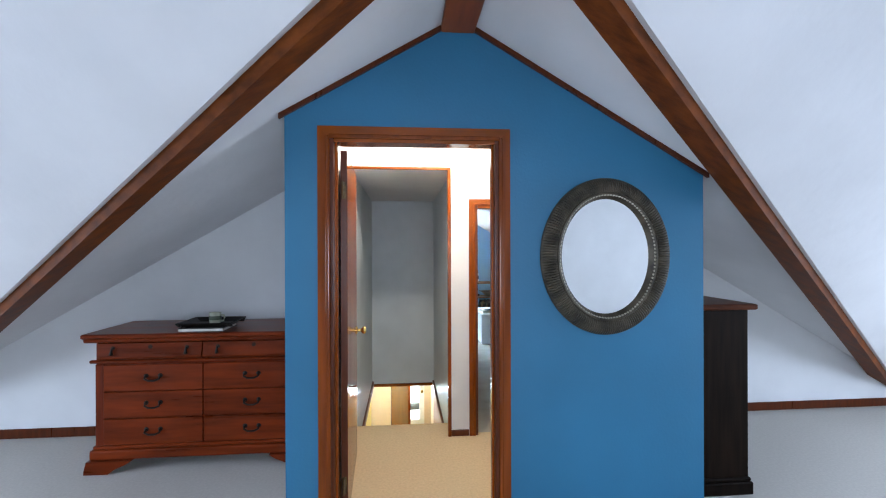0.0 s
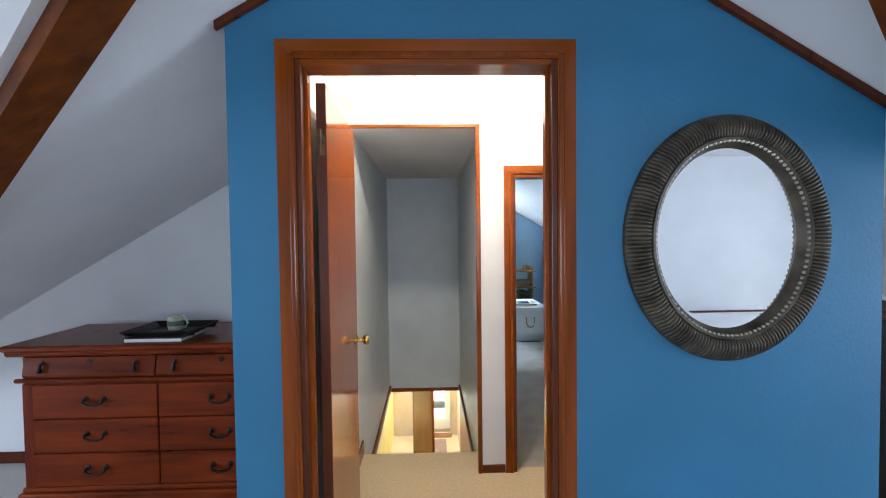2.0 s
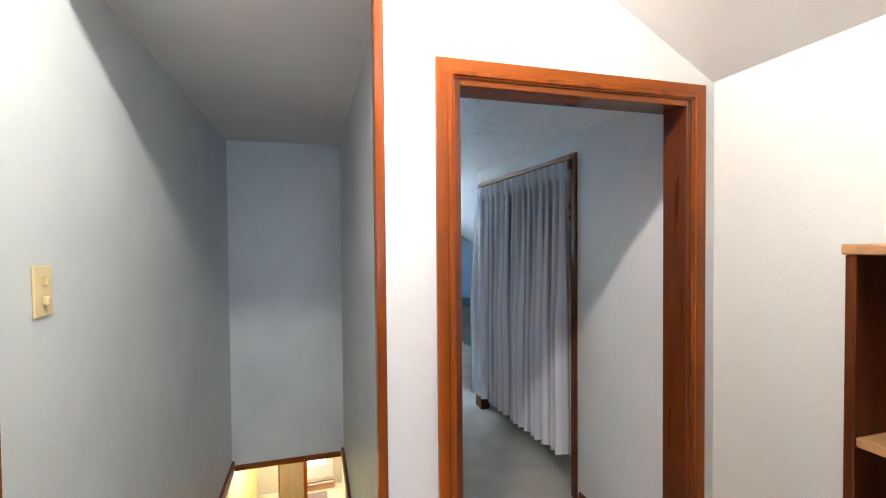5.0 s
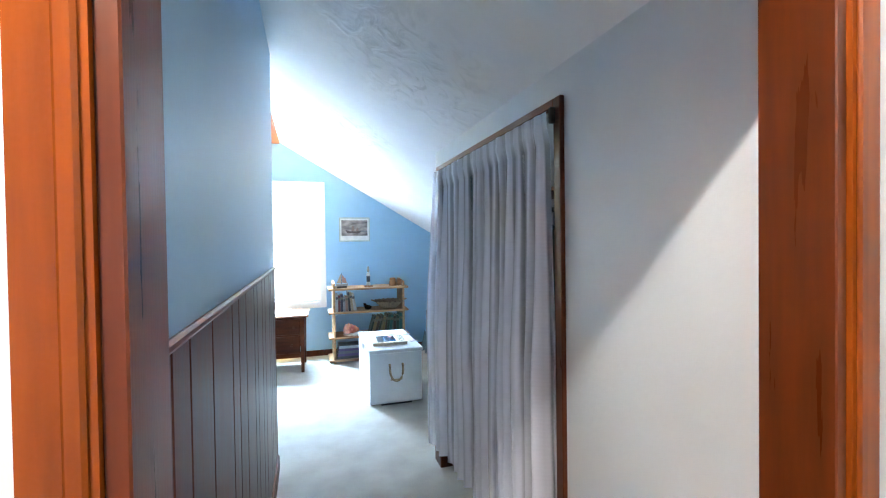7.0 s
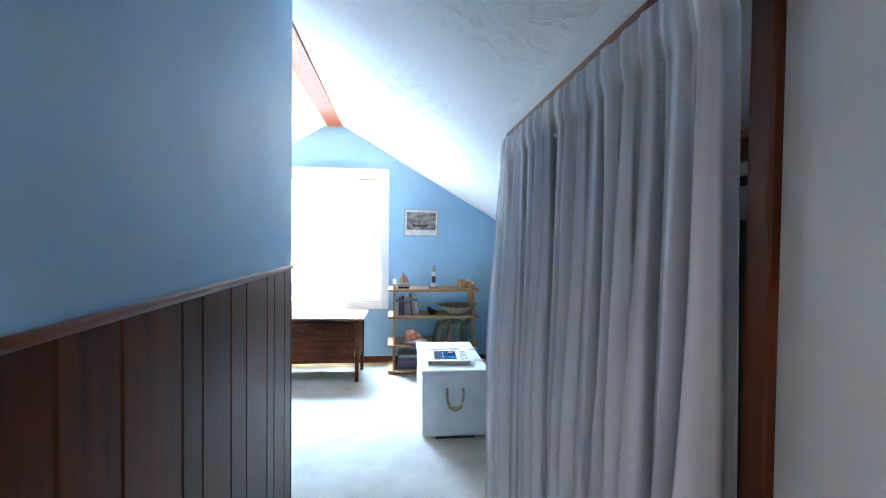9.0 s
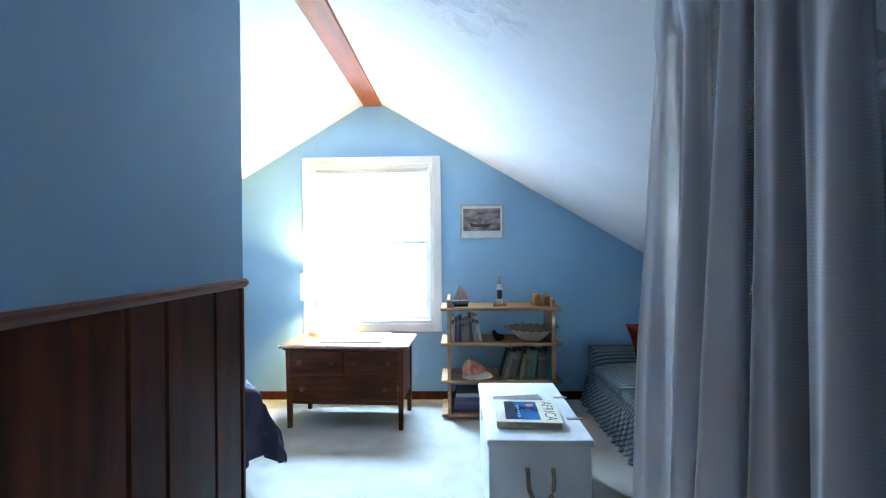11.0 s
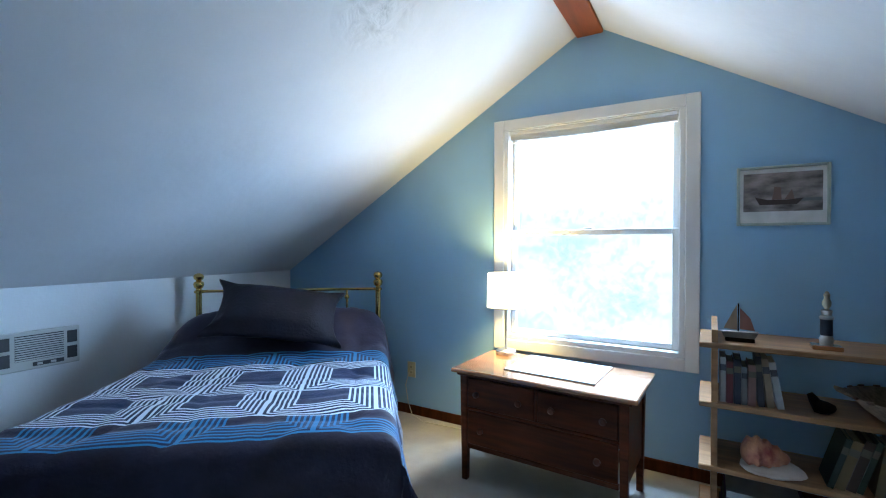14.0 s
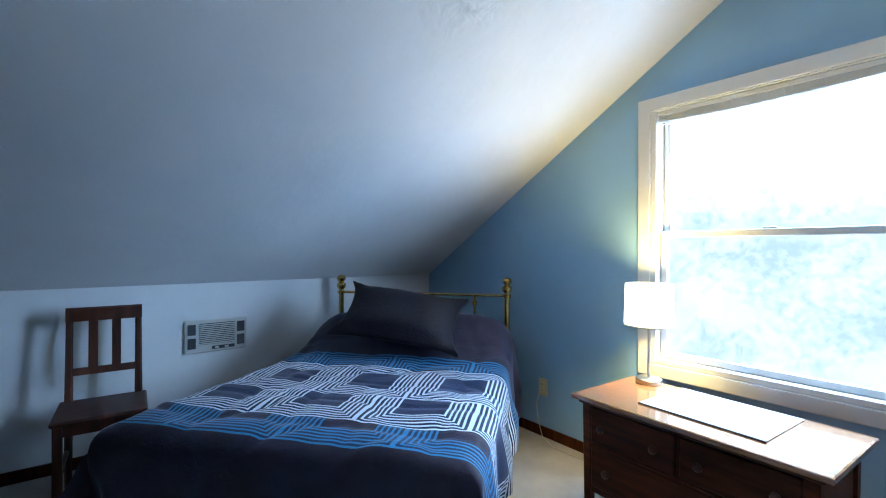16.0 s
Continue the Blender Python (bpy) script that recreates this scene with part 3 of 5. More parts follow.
f1 = casing("door_frame_1", DX0 + 0.001, DX1 - 0.001, DZ - 0.001, YB, 0.1, 0.062, YB - 0.01, YH - 0.003, "stained fir door frame in the blue wall")
part("stop", box(B(DX0 + 0.02, DX0 + 0.032, 2.055, 2.09, 0, DZ - 0.02), DX1 - 0.032, DX1 - 0.02, 2.055, 2.09, 0, DZ - 0.02), M["trim"], f1)
f2 = casing("door_frame_2", HD0 + 0.001, HD1 - 0.001, HDZ - 0.001, 3.205, 0.1, 0.052, 3.195, 3.30, "orange stained fir door frame of the corridor")
st = new("door_frame_stair")
tagged(st, "narrow stained wood edging of the stair opening", "trim", kind="structure")
part("upright", B(0.134, 0.160, 3.186, 3.226, 0, 2.122, 0.003), M["trim"], st)
part("head", B(-0.618, 0.134, 3.186, 3.2065, 2.101, 2.122, 0.003), M["trim_flat"], st)


def knob_set(parent, y, z, x_face0, x_face1):
    for s, xf in ((1, x_face1), (-1, x_face0)):
        prof = [(0.030, 0.0), (0.030, 0.004), (0.024, 0.008), (0.011, 0.012), (0.010, 0.032), (0.017, 0.038), (0.026, 0.046), (0.028, 0.056), (0.024, 0.066), (0.012, 0.070)]
        smooth(part("door_knob", lathe(bmesh.new(), prof, 24, pose(xf, y, z, 0, 90 * s, 0)), M["brass"], parent, "polished brass round door knob"))


d1 = thing("door", pose(-0.532, 2.150, 0, 0, 0, 2.4), "open flush wooden door with warm orange veneer", "door")
part("leaf", B(-0.020, 0.015, 0.004, 0.815, 0.012, 2.015, 0.002), M["door"], d1)
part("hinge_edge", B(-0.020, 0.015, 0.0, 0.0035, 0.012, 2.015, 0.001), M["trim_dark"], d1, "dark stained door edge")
knob_set(d1, 0.752, 0.905, -0.020, 0.015)
for zz in (0.20, 1.80):
    hg = B(-0.016, 0.010, -0.004, -0.001, zz - 0.045, zz + 0.045)
    box(hg, -0.004, -0.0005, -0.034, 0.0, zz - 0.045, zz + 0.045)
    lathe(hg, [(0.006, zz - 0.048), (0.006, zz + 0.048)], 10, pose(-0.008, -0.010, 0))
    part("hinge", hg, M["hinge"], d1, "dark aged butt hinge")

# ---- oval mirror ----
mr = thing("oval_mirror", pose(0.874, 2.024, 1.437), "oval wall mirror with a ribbed antique pewter frame", "mirror")
A0, C0, A1, C1 = 0.243, 0.308, 0.360, 0.422
bm = bmesh.new()
ribs, per = 176, 6
rings, n = [], ribs * per
prof = [(0.0, 0.006, 0), (0.02, 0.016, 0), (0.14, 0.026, 0), (0.20, 0.046, 0), (0.28, 0.049, 0), (0.31, 0.043, 0), (0.36, 0.050, 1), (0.55, 0.056, 1), (0.76, 0.050, 1), (0.90, 0.036, 1), (0.97, 0.024, 0.3), (1.0, 0.018, 0), (1.0, 0.001, 0)]
for f, h, cut in prof:
    ring = []
    for i in range(n):
        t = 2 * math.pi * i / n
        groove = 0.0075 * cut * (1 - abs(math.sin(math.pi * i / per)) ** 0.6)
        a, c = A0 + (A1 - A0) * f, C0 + (C1 - C0) * f
        ring.append(bm.verts.new((a * math.cos(t), -(h - groove), c * math.sin(t))))
    rings.append(ring)
for p, q in zip(rings, rings[1:]):
    for i in range(n):
        bm.faces.new((p[i], p[(i + 1) % n], q[(i + 1) % n], q[i]))
smooth(part("frame", bm, M["frame_pewter"], mr), 50)
bm = bmesh.new()
face = [bm.verts.new((0.250 * math.cos(2 * math.pi * i / 96), -0.009, 0.315 * math.sin(2 * math.pi * i / 96))) for i in range(96)]
bm.faces.new(face)
ret = bmesh.ops.extrude_face_region(bm, geom=bm.faces[:])
bmesh.ops.translate(bm, vec=(0, 0.006, 0), verts=[v for v in ret["geom"] if isinstance(v, bmesh.types.BMVert)])
part("glass", bm, M["mirror"], mr, "clear silvered mirror glass")
bm = bmesh.new()
bmesh.ops.create_icosphere(bm, subdivisions=1, radius=0.0072)
bead_mesh = part("bead", bm, M["bead"], mr)
nb = 104
for i in range(nb):
    t = 2 * math.pi * i / nb
    p = (0.265 * math.cos(t), -0.040, 0.330 * math.sin(t))
    if i == 0:
        bead_mesh.location = p
        continue
    ob = new("bead", bead_mesh.data)
    ob.parent, ob.location = mr, p

# ---- cherry dresser ----
dr = thing("dresser", pose(-1.57, 3.10, 0), "reddish cherry dresser with eight drawers in the alcove", "dresser")
hw = 0.69
part("body", B(-hw, hw, -0.235, 0.285, 0.12, 0.862, 0.004), M["cherry_v"], dr)
bm = B(-hw - 0.03, hw + 0.03, -0.265, 0.29, 0.085, 0.15, 0.012, 2)
box(bm, -hw - 0.015, hw + 0.015, -0.25, 0.288, 0.15, 0.175, 0.006)
part("plinth", bm, M["cherry"], dr)
for s in (-1, 1):
    pts = [(s * (hw + 0.05), 0), (s * (hw + 0.05), 0.02), (s * (hw + 0.035), 0.085), (s * (hw - 0.25), 0.085), (s * (hw - 0.20), 0.055), (s * (hw - 0.14), 0.03), (s * (hw - 0.10), 0.0)]
    part("foot", prism(bmesh.new(), pts, "y", -0.285, -0.235), M["cherry"], dr)
    part("foot", B(s * (hw - 0.03) - 0.04, s * (hw - 0.03) + 0.04, 0.18, 0.288, 0, 0.085, 0.004), M["cherry"], dr)
part("cornice", prism(bmesh.new(), [(-0.30, 0.903), (-0.30, 0.917), (-0.286, 0.925), (0.292, 0.925), (0.292, 0.863), (-0.258, 0.863), (-0.270, 0.871), (-0.274, 0.888), (-0.290, 0.898)], "x", -hw - 0.055, hw + 0.055), M["cherry"], dr, "moulded dark cherry top")
bm = B(-hw - 0.03, hw + 0.03, -0.262, -0.236, 0.726, 0.748, 0.007)
part("moulding", bm, M["cherry"], dr)
for s in (-1, 1):
    part("corner_post", B(s * (hw - 0.03) - 0.028, s * (hw - 0.03) + 0.028, -0.248, -0.234, 0.175, 0.718, 0.004), M["cherry_v"], dr)
rows = ((0.180, 0.350), (0.357, 0.530), (0.537, 0.712))
for s in (-1, 1):
    for z0, z1 in rows:
        dw = part("drawer_front", B(s * 0.32 - 0.316, s * 0.32 + 0.316, -0.250, -0.236, z0, z1, 0.003), M["cherry"], dr)
        zc0 = (z0 + z1) / 2
        h = bmesh.new()
        tube(h, [(s * 0.32 - 0.045, -0.262, zc0 + 0.014), (s * 0.32 - 0.048, -0.270, zc0 - 0.004), (s * 0.32 - 0.02, -0.275, zc0 - 0.016), (s * 0.32 + 0.02, -0.275, zc0 - 0.016), (s * 0.32 + 0.048, -0.270, zc0 - 0.004), (s * 0.32 + 0.045, -0.262, zc0 + 0.012)], 0.0065, 8)
        for e in (-0.045, 0.045):
            lathe(h, [(0.015, 0), (0.015, 0.004), (0.008, 0.008), (0.006, 0.014)], 12, pose(s * 0.32 + e, -0.250, zc0 + 0.012, 90, 0, 0))
        part("handle", h, M["bronze"], dw, "dark bronze swan-neck bail handle")
    dw = part("top_drawer_front", prism(bmesh.new(), [(-0.236, 0.753), (-0.262, 0.755), (-0.268, 0.770), (-0.262, 0.800), (-0.254, 0.830), (-0.252, 0.856), (-0.236, 0.858)], "x", s * 0.335 - 0.331, s * 0.335 + 0.331), M["cherry"], dr)
    for e in (-0.235, 0.235):
        h = bmesh.new()
        lathe(h, [(0.013, 0), (0.013, 0.003), (0.006, 0.006), (0.006, 0.012)], 12, pose(s * 0.335 + e, -0.256, 0.826, 90, 0, 0))
        tube(h, [(s * 0.335 + e, -0.272, 0.828), (s * 0.335 + e, -0.277, 0.806), (s * 0.335 + e, -0.279, 0.790), (s * 0.335 + e, -0.278, 0.782)], [0.006, 0.008, 0.013, 0.008], 8)
        part("drop_pull", h, M["bronze"], dw, "dark bronze drop pull")
    part("keyhole_plate", lathe(bmesh.new(), [(0.014, 0), (0.014, 0.003)], 14, pose(s * 0.335, -0.254, 0.832, 90, 0, 0)), M["bronze"], dw, "dark bronze keyhole plate")

tray = thing("tray", pose(-1.56, 2.98, 0.925), "dark square serving tray on a pale notebook", "tray")
bm = B(-0.135, 0.135, -0.115, 0.115, 0.024, 0.032, 0.003)
for s in (-1, 1):
    prism(bm, [(s * 0.131, 0.028), (s * 0.18, 0.055), (s * 0.176, 0.060), (s * 0.127, 0.034)], "y", -0.155, 0.155)
    prism(bm, [(s * 0.112, 0.028), (s * 0.155, 0.055), (s * 0.151, 0.060), (s * 0.108, 0.034)], "x", -0.178, 0.178)
part("dish", bm, M["bronze"], tray)
nb_ = thing("notebook", pose(-1.58, 2.96, 0.926), "thin pale-edged notebook under the tray", "notebook")
part("page_block", B(-0.145, 0.145, -0.12, 0.12, 0.003, 0.020), plain("paper", (0.62, 0.60, 0.54)), nb_)
part("cover", box(B(-0.15, 0.15, -0.125, 0.125, 0, 0.003), -0.15, 0.15, -0.125, 0.125, 0.020, 0.0235), plain("dark_cover", (0.03, 0.03, 0.035)), nb_)
mug = thing("mug", pose(-1.545, 2.99, 0.957), "small round cream and green pottery mug", "mug")
smooth(part("cup", lathe(bmesh.new(), [(0.028, 0), (0.036, 0.006), (0.040, 0.03), (0.038, 0.07), (0.040, 0.078), (0.036, 0.078), (0.034, 0.066), (0.032, 0.02), (0.0, 0.012)], 20), plain("pottery", (0.42, 0.43, 0.33), 0.35), mug))
part("handle", tube(bmesh.new(), [(0.036, 0, 0.062), (0.058, 0, 0.058), (0.064, 0, 0.04), (0.056, 0, 0.02), (0.036, 0, 0.016)], 0.006, 8), plain("pottery", (0.42, 0.43, 0.33), 0.35), mug)
part("band", lathe(bmesh.new(), [(0.0405, 0.028), (0.0412, 0.036), (0.0412, 0.050), (0.0405, 0.056)], 20, closed=True), plain("pottery_dark", (0.06, 0.08, 0.05), 0.4), mug, "dark green painted band")

# ---- dark tall chest beside the blue wall ----
tc_ = thing("chest_of_drawers", pose(1.69, 2.68, 0), "tall dark-stained chest of drawers behind the blue wall", "chest")
part("body", B(-0.18, 0.165, -0.47, 0.47, 0.10, 1.108, 0.003), M["dark_oak"], tc_)
part("top", B(-0.19, 0.205, -0.505, 0.505, 1.11, 1.145, 0.010, 2), M["walnut"], tc_, "brown wooden top with rounded edge")
bm = B(-0.185, 0.185, -0.49, 0.49, 0.0, 0.075, 0.006)
box(bm, -0.182, 0.178, -0.482, 0.482, 0.075, 0.10, 0.008)
part("base", bm, M["dark_oak"], tc_)
for i in range(5):
    dw = part("drawer_front", B(0.165, 0.178, -0.45, 0.45, 0.125 + i * 0.196, 0.310 + i * 0.196, 0.003), M["dark_oak"], tc_)
    for e in (-0.22, 0.22):
        part("knob", lathe(bmesh.new(), [(0.006, 0), (0.006, 0.008), (0.013, 0.014), (0.010, 0.022)], 10, pose(0.178, e, 0.218 + i * 0.196, 0, 90, 0)), M["bronze"], dw)

# ---- hall ----
cl = thing("ceiling_lamp", pose(0.06, 2.665, 2.545), "small flush glass ceiling lamp, lit", "ceiling lamp")
smooth(part("canopy", lathe(bmesh.new(), [(0.09, 0.0), (0.085, -0.02), (0.05, -0.03), (0.02, -0.05)], 24), M["brass"], cl))
em = bpy.data.materials.new("lit_glass")
em.use_nodes = True
em.node_tree.nodes["Principled BSDF"].inputs["Emission Color"].default_value = (1, 0.85, 0.62, 1)
em.node_tree.nodes["Principled BSDF"].inputs["Emission Strength"].default_value = 8
smooth(part("bulb", lathe(bmesh.new(), [(0.012, -0.05), (0.02, -0.062), (0.028, -0.078), (0.02, -0.094), (0.004, -0.10)], 16), em, cl, "lit frosted bulb"))

sw = thing("light_switch", pose(-0.6195, 3.235, 1.265), "ivory double light switch plate on the grey wall", "light switch")
part("plate", B(0.0, 0.006, -0.037, 0.037, -0.058, 0.058, 0.002), M["ivory"], sw)
for zz in (-0.022, 0.022):
    part("toggle", B(0.005, 0.016, -0.006, 0.006, zz - 0.010, zz + 0.010, 0.002), M["ivory"], sw)

bs = thing("bookcase", pose(1.04, 2.25, 0), "low dark wood hall bookcase with pale top edge", "bookcase")
part("side", B(0.0, 0.225, 0.40, 0.42, 0, 1.335, 0.002), M["wainscot"], bs)
part("side", B(0.0, 0.225, 0.0, 0.02, 0, 1.335, 0.002), M["wainscot"], bs)
part("back", B(0.215, 0.225, 0.02, 0.40, 0.02, 1.335), M["wainscot"], bs)
part("top", B(-0.006, 0.225, 0.0, 0.425, 1.336, 1.358, 0.003), M["pine"], bs, "pale worn wooden top")
for zz in (0.05, 0.38, 0.66, 0.94):
    part("shelf", B(0.003, 0.214, 0.021, 0.399, zz, zz + 0.02, 0.002), M["wainscot"] if zz < 0.9 else M["pine"], bs)

# ---- stairs and downstairs ----
bm = bmesh.new()
for i in range(1, 13):
    y = 3.46 + (i - 1) * 0.235
    z = -0.192 * i
    if z > -2.45:
        box(bm, -0.60, 0.16, y, y + 0.26, -2.5, z)
structure("stairs", bm, M["carpet_warm"], "carpeted straight stairs going down", "stairs")
structure("wall_panel_stair", B(0.335, 0.359, 5.60, 8.0, -2.5, -0.31, 0.004), M["trim_y"], "dark stained wood panel beside the foot of the stairs", "panel")
od = thing("outer_door", pose(-0.12, 9.245, -2.5), "white outer door with a daylit pane and grey blind", "door")
bm = B(-0.29, 0.34, -0.04, 0.0, 0.10, 0.35, 0.003)
box(bm, -0.29, -0.235, -0.04, 0.0, 0.35, 2.0)
box(bm, 0.245, 0.34, -0.04, 0.0, 0.35, 2.0)
box(bm, -0.235, 0.245, -0.04, 0.0, 1.85, 2.0)
part("leaf", bm, M["white_paint"], od)
gl = bpy.data.materials.new("daylit_pane")
gl.use_nodes = True
gl.node_tree.nodes["Principled BSDF"].inputs["Emission Color"].default_value = (0.80, 0.92, 1, 1)
gl.node_tree.nodes["Principled BSDF"].inputs["Emission Strength"].default_value = 1.6
part("pane", B(-0.235, 0.245, -0.02, -0.012, 0.35, 1.85), gl, od, "bright daylit glass pane")
part("blind_hem", B(-0.19, 0.235, -0.036, -0.024, 0.555, 0.695, 0.003), plain("grey_bar", (0.16, 0.18, 0.21)), od, "grey rolled blind hem")
for xa, xb in ((-0.235, -0.222), (0.232, 0.245)):
    part("glazing_bead", B(xa, xb, -0.046, -0.036, 0.35, 1.85, 0.002), M["white_paint"], od)
part("kick_plate", B(-0.28, 0.33, -0.048, -0.04, 0.11, 0.155, 0.002), plain("kick_cream", (0.62, 0.50, 0.40)), od)
part("threshold", B(-0.30, 0.36, -0.12, -0.045, 0.0, 0.105, 0.01), M["oak_top"], od, "oak door threshold")
part("knob", lathe(bmesh.new(), [(0.025, 0), (0.01, 0.01), (0.01, 0.03), (0.026, 0.045), (0.02, 0.06)], 14, pose(0.29, -0.04, 0.95, 90, 0, 0)), M["brass"], od)
rg = thing("runner_rug", pose(-0.13, 8.45, -2.5), "mauve brown runner rug on the hall floor downstairs", "rug")
part("carpet_strip", B(-0.26, 0.255, -0.60, 0.60, 0.0, 0.012, 0.004), M["rug"], rg)
wd = thing("open_door", pose(-0.40, 7.15, -2.5, 0, 0, 112), "orange stained wooden door standing open downstairs", "door")
part("leaf", B(-0.72, 0.0, -0.018, 0.018, 0.012, 2.05, 0.002), M["door"], wd)
# the gap's shade, built as a solid dark strip along the hinge side
part("hinge_edge", B(0.0, 0.030, -0.022, 0.022, 0.012, 2.05, 0.002), M["trim_dark"], wd, "dark strip standing in for the shaded hinge gap")
for s_ in (-1, 1):
    smooth(part("door_knob", lathe(bmesh.new(), [(0.028, 0), (0.010, 0.010), (0.010, 0.030), (0.026, 0.045), (0.018, 0.060)], 16, pose(-0.66, 0.018 * s_, 0.92, -90 * s_, 0, 0)), M["bronze"], wd))
structure("trim_downstairs_door", B(-0.372, -0.335, 7.16, 7.22, -2.5, -0.31, 0.004), M["cream_wall"], "cream painted door casing downstairs", "trim")

# ---- white bed in the wing, seen in the mirror ----
wb = thing("white_bed", pose(3.3, -0.45, 0), "bed with white covers and a white headboard", "bed")
part("base", B(-0.75, 0.75, -0.85, 0.95, 0.06, 0.34, 0.02, 2), M["white_paint"], wb)
bm = B(-0.80, 0.80, -0.82, 1.0, 0.34, 0.58, 0.08, 4)
bmesh.ops.subdivide_edges(bm, edges=[e for e in bm.edges if e.calc_length() > 0.5], cuts=12, use_grid_fill=True)
for v in bm.verts:
    v.co.z += 0.03 * noise.noise(v.co * 4)
smooth(part("duvet", bm, M["cloth_white"], wb), 60)
part("headboard", B(-0.78, 0.78, -0.90, -0.86, 0.0, 0.57, 0.005), M["white_paint"], wb)
part("headboard_cap", B(-0.56, 0.56, -0.91, -0.85, 0.57, 0.585, 0.004), M["walnut"], wb, "dark wooden headboard cap")
for x in (-0.38, 0.38):
    part("leg", B(x * 1.8 - 0.03, x * 1.8 + 0.03, 0.80, 0.86, 0, 0.06), M["walnut"], wb)

# ---- corridor ----
wc = thing("wainscot", pose(0.304, 3.30, 0), "dark brown vertical board wainscot with a cap rail", "wainscot")
wc["kind"] = "structure"
y, rnd = 0.0, random.Random(5)
widths = [0.24, 0.11, 0.19, 0.26, 0.12, 0.16, 0.23, 0.11, 0.20, 0.14, 0.24, 0.10, 0.17, 0.12]
k = 2.345 / sum(widths)
for w in widths:
    w *= k
    pts = [(0.0, y), (0.0, y + w), (0.005, y + w - 0.0005), (0.010, y + w - 0.006), (0.010, y + 0.006), (0.005, y + 0.0005)]
    part("board", prism(bmesh.new(), pts, "z", 0.09, 1.202), M["wainscot"], wc)
    y += w
part("end_board", B(-0.002, 0.012, 2.346, 2.363, 0.0, 1.202, 0.004), M["wainscot"], wc)
part("base_rail", B(0.0, 0.022, 0.0, 2.346, 0.0, 0.09, 0.005), M["wainscot"], wc)
part("cap_rail", prism(bmesh.new(), [(-0.002, 1.202), (0.012, 1.202), (0.017, 1.206), (0.021, 1.212), (0.020, 1.219), (0.014, 1.224), (-0.002, 1.224)], "y", 0.0, 2.368), M["trim_y"], wc)

cf = new("door_frame_closet")
tagged(cf, "dark stained wood frame round the closet opening", "closet frame", kind="structure")
part("upright", B(1.275, 1.31, CY0 - 0.046, CY0 - 0.004, 0, 1.818, 0.003), M["trim_dark"], cf)
part("upright", B(1.274, 1.31, CY1, CY1 + 0.05, 0, 1.795, 0.003), M["white_paint"], cf)
part("head", B(1.275, 1.30, CY0 - 0.004, CY1 + 0.05, 1.790, 1.818, 0.003), M["trim_y"], cf)
part("plinth_block", B(1.25, 1.33, CY1 - 0.05, CY1 + 0.07, 0.0, 0.09, 0.004), M["wainscot"], cf)

cr = thing("curtain_rod", pose(1.268, 0, 1.765), "thin metal curtain rod with black end brackets", "curtain rod")
part("rod", tube(bmesh.new(), [(0, CY0 + 0.0, 0), (0, CY1 + 0.03, 0)], 0.008, 10), M["steel"], cr)
for yy in (CY0 - 0.01, CY1 + 0.03):
    part("bracket", B(-0.010, 0.012, yy - 0.008, yy + 0.008, -0.03, 0.022, 0.003), M["black"], cr)


def sheer():
    m = bpy.data.materials.new("sheer_lace")
    m.use_nodes = True
    n, l = m.node_tree.nodes, m.node_tree.links
    out = n["Material Output"]
    b = n["Principled BSDF"]
    b.inputs["Base Color"].default_value = (0.86, 0.86, 0.95, 1)
    b.inputs["Roughness"].default_value = 0.9
    tr = n.new("ShaderNodeBsdfTranslucent")
    tr.inputs[0].default_value = (0.82, 0.82, 0.88, 1)
    tp = n.new("ShaderNodeBsdfTransparent")
    m1, m2 = n.new("ShaderNodeMixShader"), n.new("ShaderNodeMixShader")
    m1.inputs[0].default_value = 0.18
    l.new(b.outputs[0], m1.inputs[1])
    l.new(tr.outputs[0], m1.inputs[2])
    tc = n.new("ShaderNodeTexCoord")
    wv = n.new("ShaderNodeTexWave")
    wv.bands_direction = "Z"
    wv.inputs["Scale"].default_value, wv.inputs["Distortion"].default_value = 70, 2.0
    l.new(tc.outputs["Object"], wv.inputs[0])
    mr_ = n.new("ShaderNodeMapRange")
    mr_.inputs[3].default_value, mr_.inputs[4].default_value = 0.0, 0.06
    l.new(wv.outputs[1], mr_.inputs[0])
    ga = n.new("ShaderNodeAttribute")
    ga.attribute_name = "gather"
    thin = n.new("ShaderNodeMapRange")
    thin.inputs[3].default_value, thin.inputs[4].default_value = 0.76, 0.05
    l.new(ga.outputs["Fac"], thin.inputs[0])
    both = n.new("ShaderNodeMath")
    both.operation = "ADD"
    l.new(mr_.outputs[0], both.inputs[0])
    l.new(thin.outputs[0], both.inputs[1])
    l.new(both.outputs[0], m2.inputs[0])
    l.new(m1.outputs[0], m2.inputs[1])
    l.new(tp.outputs[0], m2.inputs[2])
    l.new(m2.outputs[0], out.inputs[0])
    return m


M["sheer"] = sheer()
cu = thing("curtain", pose(1.273, 0, 0), "sheer pale grey lace curtain hanging before the closet", "curtain")


